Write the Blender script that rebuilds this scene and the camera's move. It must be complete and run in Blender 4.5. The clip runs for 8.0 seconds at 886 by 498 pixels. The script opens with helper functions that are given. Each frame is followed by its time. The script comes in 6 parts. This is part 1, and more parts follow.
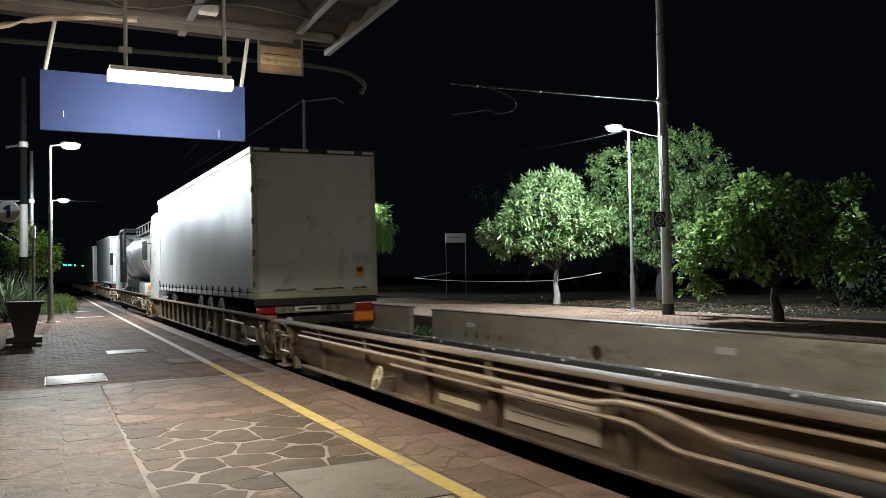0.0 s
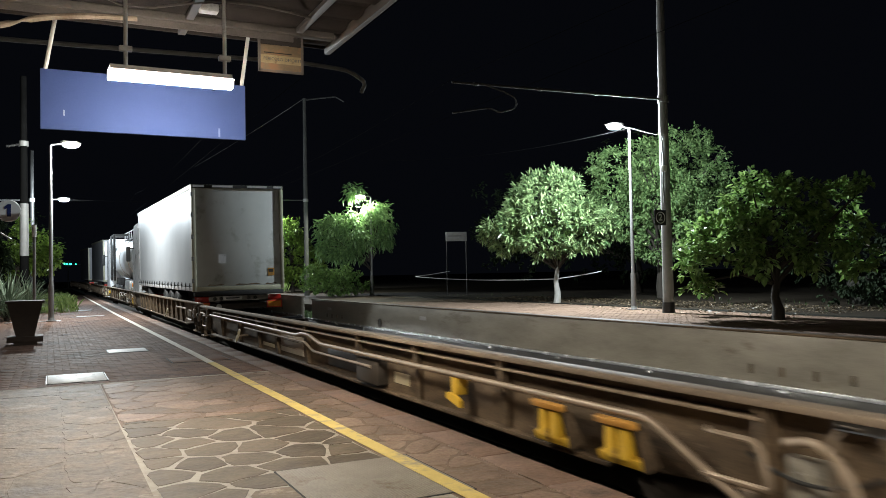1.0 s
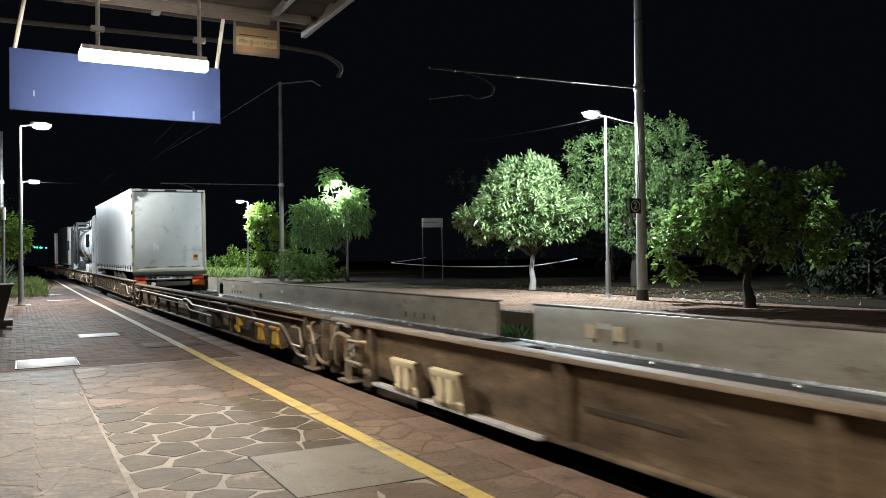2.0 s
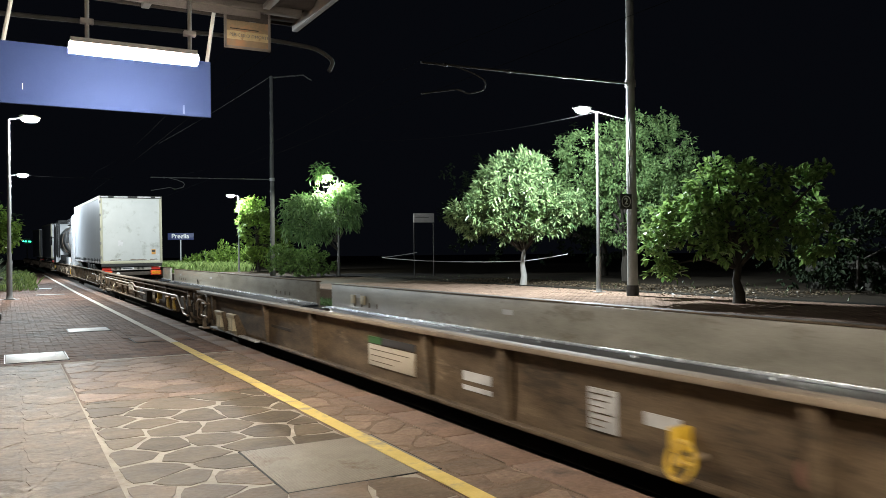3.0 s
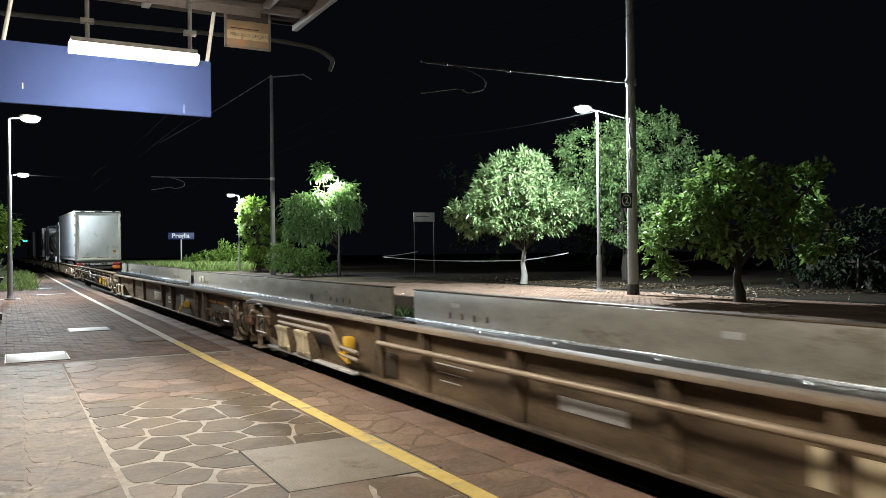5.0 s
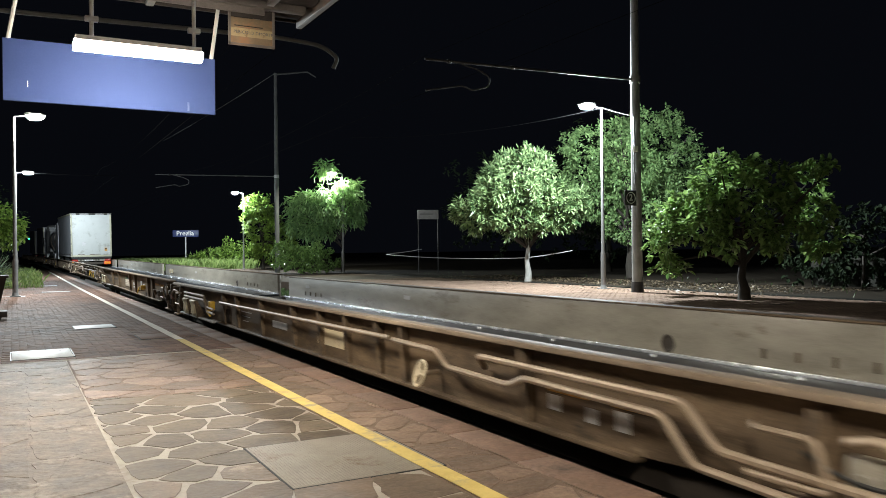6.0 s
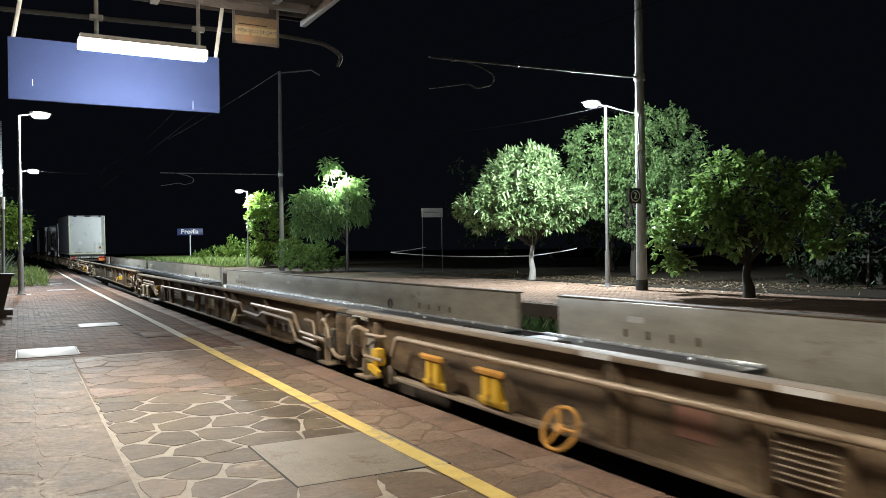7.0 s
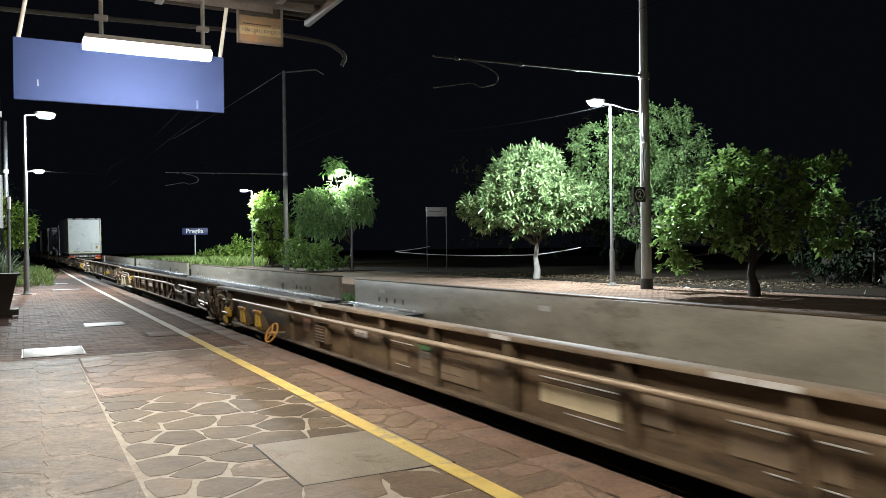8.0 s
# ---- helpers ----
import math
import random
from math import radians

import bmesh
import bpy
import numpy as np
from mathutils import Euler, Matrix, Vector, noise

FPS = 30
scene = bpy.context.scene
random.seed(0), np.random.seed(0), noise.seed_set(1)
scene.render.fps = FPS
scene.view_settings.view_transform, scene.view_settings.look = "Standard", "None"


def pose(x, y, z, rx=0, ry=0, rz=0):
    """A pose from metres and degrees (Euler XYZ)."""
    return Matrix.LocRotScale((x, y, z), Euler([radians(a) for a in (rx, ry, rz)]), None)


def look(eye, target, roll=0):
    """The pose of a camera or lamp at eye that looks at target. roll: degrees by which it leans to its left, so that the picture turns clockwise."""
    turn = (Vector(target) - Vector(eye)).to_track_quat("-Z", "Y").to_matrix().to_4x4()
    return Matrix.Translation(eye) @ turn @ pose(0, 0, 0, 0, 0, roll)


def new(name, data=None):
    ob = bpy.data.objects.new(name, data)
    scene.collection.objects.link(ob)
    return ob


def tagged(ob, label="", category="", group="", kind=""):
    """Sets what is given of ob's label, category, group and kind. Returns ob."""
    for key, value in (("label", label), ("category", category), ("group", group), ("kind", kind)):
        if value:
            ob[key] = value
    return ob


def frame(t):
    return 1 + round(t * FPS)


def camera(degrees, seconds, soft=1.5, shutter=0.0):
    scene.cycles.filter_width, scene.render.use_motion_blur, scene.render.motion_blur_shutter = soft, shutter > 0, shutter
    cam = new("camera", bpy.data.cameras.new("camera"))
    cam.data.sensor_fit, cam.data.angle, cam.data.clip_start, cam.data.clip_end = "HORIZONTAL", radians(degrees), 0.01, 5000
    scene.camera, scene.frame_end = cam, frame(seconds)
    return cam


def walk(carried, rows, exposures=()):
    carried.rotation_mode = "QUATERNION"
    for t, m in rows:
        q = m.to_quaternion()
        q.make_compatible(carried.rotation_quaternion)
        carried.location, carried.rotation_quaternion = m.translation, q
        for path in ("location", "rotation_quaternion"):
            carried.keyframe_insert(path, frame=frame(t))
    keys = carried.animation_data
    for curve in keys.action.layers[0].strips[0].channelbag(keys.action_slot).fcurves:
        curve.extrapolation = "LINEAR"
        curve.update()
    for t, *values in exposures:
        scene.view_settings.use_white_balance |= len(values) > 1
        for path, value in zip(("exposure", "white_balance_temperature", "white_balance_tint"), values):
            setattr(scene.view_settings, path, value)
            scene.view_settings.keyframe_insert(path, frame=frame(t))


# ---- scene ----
cam = camera(58.75, 8.0, soft=0.85, shutter=0.35)
EYE = Vector((0.0, 0.0, 1.35))
# seconds, heading right of the track, pitch, lean to the right (degrees)
TURN = [(0.0, 26.638, 1.806, 1.089), (0.5, 26.60, 1.71, 1.13), (1.0, 26.598, 1.705, 1.15), (1.1, 26.60, 1.70, 1.15),
        (1.2, 26.81, 1.58, 1.10), (1.3, 27.05, 1.44, 1.04), (1.4, 27.26, 1.32, 0.99), (1.5, 27.448, 1.238, 0.937), (1.6, 27.66, 1.08, 0.90),
        (1.7, 27.83, 0.98, 0.86), (2.0, 28.32, 0.68, 0.74), (2.3, 28.72, 0.45, 0.65), (2.8, 28.955, 0.325, 0.60), (3.0, 28.962, 0.315, 0.593),
        (3.5, 28.961, 0.296, 0.60), (4.0, 28.953, 0.28, 0.635), (4.5, 28.934, 0.261, 0.657), (4.7, 28.93, 0.26, 0.657), (5.3, 28.93, 0.255, 0.66),
        (5.8, 28.89, 0.235, 0.66), (5.9, 28.77, 0.16, 0.67), (6.0, 28.637, 0.079, 0.675), (6.5, 28.363, -0.016, 0.704), (7.0, 28.331, -0.056, 0.70),
        (7.5, 28.211, -0.105, 0.723), (8.0, 28.007, -0.118, 0.793)]
walk(cam, [(t, look(EYE, EYE + Vector((math.sin(radians(h)) * math.cos(radians(p)), math.cos(radians(h)) * math.cos(radians(p)), math.sin(radians(p)))), -r))
           for t, h, p, r in TURN],
     [(0.0, 1.46), (0.8, 1.49), (1.5, 1.60), (3.0, 1.72), (5.0, 1.76), (8.0, 1.83)])

# ---- light ----
world = bpy.data.worlds.new("night_sky")
scene.world = world
world.use_nodes = True
world.node_tree.nodes["Background"].inputs[0].default_value = (0.30, 0.36, 0.55, 1)
world.node_tree.nodes["Background"].inputs[1].default_value = 0.0020


def lamp(kind, name, m, power, colour, size=0.15, **more):
    data = bpy.data.lights.new(name, kind)
    data.energy, data.color = power, colour
    data.shadow_soft_size = size
    if kind == "SPOT":
        data.spot_size, data.spot_blend = radians(more["cone"]), 0.25
    ob = new(name, data)
    ob.matrix_world = m
    return ob


COOL, WARM, GREENISH = (0.84, 0.95, 1.0), (1.0, 0.93, 0.74), (0.92, 1.0, 0.84)
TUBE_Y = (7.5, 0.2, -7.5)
STREET = [  # foot, height of the head, way of the arm, power, colour
    ((17.2, 20.4), 6.0, (-0.52, 0.0), 2700, COOL),
    ((17.95, 45.8), 6.15, (-0.52, 0.14), 1150, GREENISH),
    ((16.2, 63.0), 6.1, (-0.52, 0.07), 2600, COOL),
    ((0.05, 29.05), 5.85, (0.52, -0.07), 1050, (0.92, 0.97, 0.95)),
    ((0.15, 50.0), 5.95, (0.52, 0.0), 1300, (0.80, 0.92, 1.0))]
for (fx, fy), hz, (ax, ay), power, colour in STREET:
    # the lamp in the tree is a flat cut-off lantern, the others have bowls
    lamp("SPOT" if colour is GREENISH else "POINT", "street_light", pose(fx + ax * 1.2, fy + ay * 1.2, hz - 0.20), power, colour, 0.10, cone=176)

# ---- materials ----


def material(name, colours, scale=3.0, rough=0.7, metal=0.0, bump=0.25, fine=60.0, grime=None, grime_scale=1.2, grime_at=0.55, stretch=(1, 1, 1),
             island=0.0, each=0.0, coat=0.0, rough_var=0.15, spec=0.5, grit=0.35, smear=None, laid=False, relief=0.0):
    """Two colours mixed by a coarse and a fine noise, with stains on top and a fine relief."""
    m = bpy.data.materials.new(name)
    m.use_nodes = True
    nt = m.node_tree
    n, link = nt.nodes, nt.links.new
    bsdf = n["Principled BSDF"]
    co = n.new("ShaderNodeTexCoord")
    mp = n.new("ShaderNodeMapping")
    mp.inputs["Scale"].default_value = stretch
    where = n.new("ShaderNodeNewGeometry").outputs["Position"] if laid else co.outputs["Object"]
    link(where, mp.inputs["Vector"])
    a = n.new("ShaderNodeTexNoise")
    a.inputs["Scale"].default_value, a.inputs["Detail"].default_value, a.inputs["Roughness"].default_value = scale, 6, 0.62
    b = n.new("ShaderNodeTexNoise")
    b.inputs["Scale"].default_value, b.inputs["Detail"].default_value = fine, 3
    link(mp.outputs[0], a.inputs["Vector"]), link(mp.outputs[0], b.inputs["Vector"])
    mixn = n.new("ShaderNodeMath")
    mixn.operation = "MULTIPLY_ADD"
    mixn.inputs[1].default_value, mixn.inputs[2].default_value = grit, (0.35 - grit) / 2
    link(b.outputs["Fac"], mixn.inputs[0])
    add = n.new("ShaderNodeMath")
    add.operation = "ADD"
    link(a.outputs["Fac"], add.inputs[0]), link(mixn.outputs[0], add.inputs[1])
    ramp = n.new("ShaderNodeMapRange")
    ramp.inputs[1].default_value, ramp.inputs[2].default_value = 0.42, 0.92
    link(add.outputs[0], ramp.inputs[0])
    mix = n.new("ShaderNodeMix")
    mix.data_type = "RGBA"
    mix.inputs[6].default_value, mix.inputs[7].default_value = (*colours[0], 1), (*colours[1], 1)
    link(ramp.outputs[0], mix.inputs[0])
    out = mix.outputs[2]
    if grime:
        g = n.new("ShaderNodeTexNoise")
        g.inputs["Scale"].default_value, g.inputs["Detail"].default_value, g.inputs["Roughness"].default_value = grime_scale, 8, 0.7
        link(mp.outputs[0], g.inputs["Vector"])
        gr = n.new("ShaderNodeMapRange")
        gr.inputs[1].default_value, gr.inputs[2].default_value = grime_at, grime_at + 0.12
        link(g.outputs["Fac"], gr.inputs[0])
        gm = n.new("ShaderNodeMix")
        gm.data_type = "RGBA"
        gm.inputs[7].default_value = (*grime, 1)
        link(gr.outputs[0], gm.inputs[0]), link(out, gm.inputs[6])
        out = gm.outputs[2]
    if smear:
        sm = n.new("ShaderNodeTexNoise")
        sm.inputs["Scale"].default_value, sm.inputs["Detail"].default_value, sm.inputs["Roughness"].default_value = smear[1], 9, 0.75
        sv = n.new("ShaderNodeMapping")
        sv.inputs["Location"].default_value = (7.3, 2.1, 4.4)
        link(mp.outputs[0], sv.inputs["Vector"]), link(sv.outputs[0], sm.inputs["Vector"])
        sr = n.new("ShaderNodeMapRange")
        sr.inputs[1].default_value, sr.inputs[2].default_value, sr.inputs[4].default_value = smear[2], smear[2] + 0.10, 0.75
        link(sm.outputs["Fac"], sr.inputs[0])
        sx = n.new("ShaderNodeMix")
        sx.data_type = "RGBA"
        sx.inputs[7].default_value = (*smear[0], 1)
        link(sr.outputs[0], sx.inputs[0]), link(out, sx.inputs[6])
        out = sx.outputs[2]
    if island or each:
        src = n.new("ShaderNodeObjectInfo" if each else "ShaderNodeNewGeometry")
        hsv = n.new("ShaderNodeHueSaturation")
        vr = n.new("ShaderNodeMapRange")
        k = each or island
        vr.inputs[3].default_value, vr.inputs[4].default_value = 1 - k, 1 + k
        link(src.outputs["Random" if each else "Random Per Island"], vr.inputs[0])
        link(vr.outputs[0], hsv.inputs["Value"]), link(out, hsv.inputs["Color"])
        out = hsv.outputs[0]
    link(out, bsdf.inputs["Base Color"])
    rr = n.new("ShaderNodeMapRange")
    rr.inputs[3].default_value, rr.inputs[4].default_value = max(0.03, rough - rough_var), min(1, rough + rough_var)
    link(a.outputs["Fac"], rr.inputs[0]), link(rr.outputs[0], bsdf.inputs["Roughness"])
    bsdf.inputs["Metallic"].default_value = metal
    bsdf.inputs["Coat Weight"].default_value = coat
    bsdf.inputs["Specular IOR Level"].default_value = spec
    if bump:
        bp = n.new("ShaderNodeBump")
        bp.inputs["Strength"].default_value, bp.inputs["Distance"].default_value = bump, 0.01
        link(add.outputs[0], bp.inputs["Height"]), link(bp.outputs[0], bsdf.inputs["Normal"])
        if relief:  # broad uneven surface of split stone
            wv = n.new("ShaderNodeTexNoise")
            wv.inputs["Scale"].default_value, wv.inputs["Detail"].default_value, wv.inputs["Roughness"].default_value = 6.5, 3, 0.5
            link(mp.outputs[0], wv.inputs["Vector"])
            b2 = n.new("ShaderNodeBump")
            b2.inputs["Strength"].default_value, b2.inputs["Distance"].default_value = 1.0, relief
            link(wv.outputs["Fac"], b2.inputs["Height"]), link(b2.outputs[0], bp.inputs["Normal"])
    return m


def glow(name, colour, strength):
    m = bpy.data.materials.new(name)
    m.use_nodes = True
    b = m.node_tree.nodes["Principled BSDF"]
    b.inputs["Base Color"].default_value = (0.8, 0.8, 0.8, 1)
    b.inputs["Emission Color"].default_value, b.inputs["Emission Strength"].default_value = (*colour, 1), strength
    return m


def leaf_material(name, dark, light, thin=0.35, rough=0.45):
    m = bpy.data.materials.new(name)
    m.use_nodes = True
    n, link = m.node_tree.nodes, m.node_tree.links.new
    bsdf = n["Principled BSDF"]
    geo = n.new("ShaderNodeNewGeometry")
    mix = n.new("ShaderNodeMix")
    mix.data_type = "RGBA"
    mix.inputs[6].default_value, mix.inputs[7].default_value = (*dark, 1), (*light, 1)
    link(geo.outputs["Random Per Island"], mix.inputs[0])
    link(mix.outputs[2], bsdf.inputs["Base Color"])
    bsdf.inputs["Roughness"].default_value = rough
    bsdf.inputs["Specular IOR Level"].default_value = 0.5 if rough < 0.7 else 0.1
    tr = n.new("ShaderNodeBsdfTranslucent")
    link(mix.outputs[2], tr.inputs["Color"])
    ms = n.new("ShaderNodeMixShader")
    ms.inputs[0].default_value = thin
    link(bsdf.outputs[0], ms.inputs[1]), link(tr.outputs[0], ms.inputs[2]), link(ms.outputs[0], n["Material Output"].inputs["Surface"])
    return m


STONE = material("dark_paving_stone", ((0.068, 0.052, 0.036), (0.165, 0.127, 0.090)), 3.2, 0.6, bump=0.6, fine=30, grit=0.4, each=0.22, smear=((0.20, 0.165, 0.115), 2.6, 0.63), laid=True, relief=0.012, spec=0.25)
STONE_RED = material("reddish_paving_stone", ((0.120, 0.082, 0.061), (0.265, 0.193, 0.146)), 3.0, 0.6, bump=0.9, fine=26, grit=0.5, each=0.30, smear=((0.27, 0.205, 0.15), 3.4, 0.58), grime=(0.085, 0.058, 0.043), grime_scale=1.6, grime_at=0.60, laid=True, relief=0.022, spec=0.25)
STONE_WORN = material("worn_paving_stone", ((0.105, 0.076, 0.055), (0.20, 0.150, 0.110)), 3.0, 0.6, bump=0.8, fine=28, grit=0.5, each=0.20, smear=((0.33, 0.275, 0.21), 2.8, 0.57), laid=True, relief=0.015, spec=0.25)
SLAB = material("worn_flagstone", ((0.088, 0.067, 0.051), (0.235, 0.187, 0.145)), 3.4, 0.64, bump=0.8, fine=24, grit=0.5, smear=((0.33, 0.285, 0.235), 2.2, 0.54), each=0.08, grime=(0.11, 0.088, 0.07), grime_scale=1.9, grime_at=0.60, laid=True, relief=0.018, stretch=(1, 1, 1), spec=0.22)
MORTAR = material("pale_mortar", ((0.27, 0.238, 0.20), (0.43, 0.39, 0.335)), 5, 0.85, bump=0.5, grime=(0.17, 0.13, 0.095), grime_scale=1.1, grime_at=0.57, laid=True)
MORTAR_BROWN = material("soiled_brown_mortar", ((0.13, 0.085, 0.063), (0.23, 0.165, 0.125)), 5, 0.85, bump=0.6, smear=((0.36, 0.30, 0.235), 2.4, 0.60), laid=True)
BRICK = material("paving_brick", ((0.118, 0.068, 0.051), (0.215, 0.135, 0.102)), 3, 0.72, bump=0.4, each=0.2, grime=(0.085, 0.06, 0.048), grime_scale=0.5, grime_at=0.52, laid=True, spec=0.12)
BRICK_FAR = material("paving_brick_small", ((0.118, 0.068, 0.051), (0.215, 0.135, 0.102)), 3, 0.72, bump=0.4, island=0.2, grime=(0.085, 0.06, 0.048), grime_scale=0.5, grime_at=0.52, spec=0.12)
BRICK_BED = material("brick_bed", ((0.10, 0.06, 0.045), (0.165, 0.105, 0.08)), 6, 0.9, bump=0.5, spec=0.12)
EDGE = material("platform_edge_stone", ((0.125, 0.077, 0.057), (0.25, 0.163, 0.121)), 2.4, 0.68, bump=0.8, grit=0.5, fine=26, each=0.16, grime=(0.065, 0.045, 0.036), grime_scale=1.4, smear=((0.27, 0.20, 0.15), 2.0, 0.64), laid=True, relief=0.012)
FACE = material("platform_face", ((0.05, 0.045, 0.04), (0.09, 0.08, 0.07)), 3, 0.9, bump=0.6)
YELLOW_LINE = material("worn_yellow_paint", ((0.56, 0.42, 0.11), (0.72, 0.57, 0.20)), 6, 0.65, bump=0.3, grime=(0.36, 0.30, 0.19), grime_scale=3.2, grime_at=0.53)
WHITE_LINE = material("worn_whitish_line", ((0.58, 0.54, 0.46), (0.76, 0.72, 0.63)), 6, 0.6, bump=0.3, grime=(0.34, 0.27, 0.20), grime_scale=2.5, grime_at=0.6)
# near-black: the trees' shade on wall and kerb is put into the colour
SHADED_STONE = material("shaded_wall_stone", ((0.012, 0.012, 0.010), (0.032, 0.031, 0.026)), 2, 0.9, bump=0.6, grime=(0.012, 0.016, 0.008), spec=0.1)
TREAD = material("tread_plate_steel", ((0.20, 0.178, 0.15), (0.31, 0.28, 0.24)), 4, 0.7, 0.0, bump=0.2, grime=(0.15, 0.11, 0.08), grime_scale=2)
COVER = material("pale_cover", ((0.45, 0.45, 0.46), (0.60, 0.60, 0.61)), 5, 0.55, bump=0.2, grime=(0.3, 0.29, 0.28), grime_scale=3)
# soil kept near black: missing lamplight under the trees is in the colour
GROUND = material("dimmed_soil", ((0.014, 0.011, 0.008), (0.034, 0.027, 0.019)), 1.6, 0.95, bump=0.8, fine=25, spec=0.08)
BALLAST = material("track_ballast", ((0.06, 0.056, 0.052), (0.17, 0.16, 0.15)), 14, 0.95, bump=1.0, fine=55, island=0.4)
FAR_BRICK = material("far_paving_brick", ((0.145, 0.096, 0.070), (0.25, 0.175, 0.130)), 1.3, 0.9, bump=0.4, fine=20, island=0.10, grime=(0.075, 0.052, 0.038), grime_scale=0.6, spec=0.08)
# darker copy of the far bricks: the unlit stretch is put into the colour
FAR_PAVE_DIMMED = material("dimmed_far_paving", ((0.050, 0.036, 0.027), (0.092, 0.068, 0.051)), 1.3, 0.9, bump=0.4, fine=20, each=0.08, grime=(0.085, 0.06, 0.045), grime_scale=0.8, spec=0.08)
CONCRETE = material("weathered_concrete", ((0.13, 0.115, 0.098), (0.22, 0.195, 0.165)), 2, 0.9, bump=0.5, grime=(0.07, 0.065, 0.05), spec=0.1)
STEEL_RAIL = material("rail_steel", ((0.03, 0.024, 0.02), (0.07, 0.055, 0.045)), 5, 0.7, 0.3, bump=0.1)
POLE = material("galvanised_pole", ((0.14, 0.14, 0.137), (0.21, 0.21, 0.205)), 4, 0.6, 0.1, bump=0.1)
MAST = material("grey_mast", ((0.20, 0.20, 0.19), (0.31, 0.31, 0.30)), 3, 0.6, 0.2, bump=0.15, grime=(0.16, 0.14, 0.12))
DARK_METAL = material("dark_metal", ((0.02, 0.02, 0.02), (0.05, 0.05, 0.05)), 5, 0.5, 0.4)
BLACK = material("black_rubber", ((0.010, 0.010, 0.010), (0.025, 0.025, 0.025)), 6, 0.75)
WHITE = material("white_paint", ((0.66, 0.66, 0.64), (0.80, 0.80, 0.78)), 4, 0.5, bump=0.08)
BLUE = material("blue_sign_paint", ((0.026, 0.043, 0.122), (0.035, 0.054, 0.145)), 1.5, 0.8, bump=0.04, grime=(0.031, 0.049, 0.132), grime_scale=2.0, spec=0.1)
BLUE_WORN = material("rubbed_blue_paint", ((0.06, 0.085, 0.19), (0.09, 0.12, 0.24)), 5, 0.7, bump=0.05)
SIGN_BLUE = material("dark_blue_sign", ((0.010, 0.020, 0.10), (0.015, 0.030, 0.13)), 1.5, 0.45, bump=0.04)
LETTER = material("white_letters", ((0.75, 0.75, 0.75), (0.82, 0.82, 0.82)), 4, 0.5, bump=0.0)
DARK_LETTER = material("dark_letters", ((0.03, 0.03, 0.035), (0.05, 0.05, 0.055)), 4, 0.5, bump=0.0)
RUSTY = material("rusted_sign_plate", ((0.075, 0.05, 0.028), (0.15, 0.108, 0.062)), 3, 0.7, bump=0.3, grime=(0.17, 0.085, 0.04), grime_scale=3.5, grime_at=0.5)
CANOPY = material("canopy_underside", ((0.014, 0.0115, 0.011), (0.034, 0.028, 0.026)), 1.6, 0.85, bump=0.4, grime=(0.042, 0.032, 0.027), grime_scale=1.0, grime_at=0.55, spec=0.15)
CANOPY_STEEL = material("canopy_steel", ((0.045, 0.038, 0.036), (0.105, 0.092, 0.084)), 3, 0.6, 0.2, bump=0.2, grime=(0.14, 0.09, 0.06))
WAGON = material("dirty_brown_wagon_paint", ((0.038, 0.026, 0.017), (0.195, 0.138, 0.086)), 3.4, 0.66, 0.0, bump=0.35, stretch=(1, 0.45, 1.6), grime=(0.27, 0.205, 0.14), grime_scale=2.4, grime_at=0.60, smear=((0.030, 0.024, 0.019), 1.7, 0.54), spec=0.3)
FLANGE = material("worn_wagon_edge", ((0.15, 0.115, 0.085), (0.31, 0.25, 0.19)), 2.0, 0.68, 0.0, bump=0.3, stretch=(1, 0.3, 1), grime=(0.13, 0.09, 0.062), grime_scale=2.2, spec=0.25)
POCKET = material("grey_pocket_wall", ((0.22, 0.205, 0.17), (0.41, 0.385, 0.33)), 2.2, 0.38, 0.0, bump=0.08, stretch=(1, 0.5, 1.8), grime=(0.16, 0.13, 0.09), grime_scale=2.0, grime_at=0.57, smear=((0.12, 0.10, 0.075), 3.0, 0.62))
# black ledge; the blue tint stands for the cool reflection on it
LEDGE = material("reflection_tinted_ledge", ((0.020, 0.024, 0.033), (0.050, 0.060, 0.080)), 3, 0.36, 0.3, bump=0.02, rough_var=0.03)
# worn steel whose pale blue-white colour carries the lamp glint
GLINT_STEEL = material("glint_coloured_steel_edge", ((0.70, 0.74, 0.82), (0.84, 0.88, 0.94)), 4, 0.25, 0.5, bump=0.0)
PIPE = material("dusty_pipe", ((0.24, 0.18, 0.125), (0.40, 0.32, 0.24)), 4, 0.5, 0.3, bump=0.15)
UNDER = material("oily_underframe", ((0.030, 0.024, 0.019), (0.075, 0.060, 0.047)), 3, 0.7, 0.2, bump=0.4)
YELLOW = material("yellow_paint", ((0.55, 0.33, 0.02), (0.72, 0.46, 0.05)), 6, 0.5, bump=0.15, grime=(0.25, 0.16, 0.06), grime_scale=5, grime_at=0.58)
CREAM = material("cream_paint", ((0.52, 0.45, 0.30), (0.68, 0.60, 0.43)), 6, 0.55, bump=0.15, grime=(0.30, 0.22, 0.13), grime_scale=5, grime_at=0.6)
ORANGE = material("orange_stripe", ((0.50, 0.24, 0.04), (0.62, 0.32, 0.06)), 5, 0.6, bump=0.1, grime=(0.25, 0.15, 0.07), grime_scale=4)
RED = material("red_marking", ((0.17, 0.085, 0.06), (0.23, 0.11, 0.08)), 5, 0.6, bump=0.1)
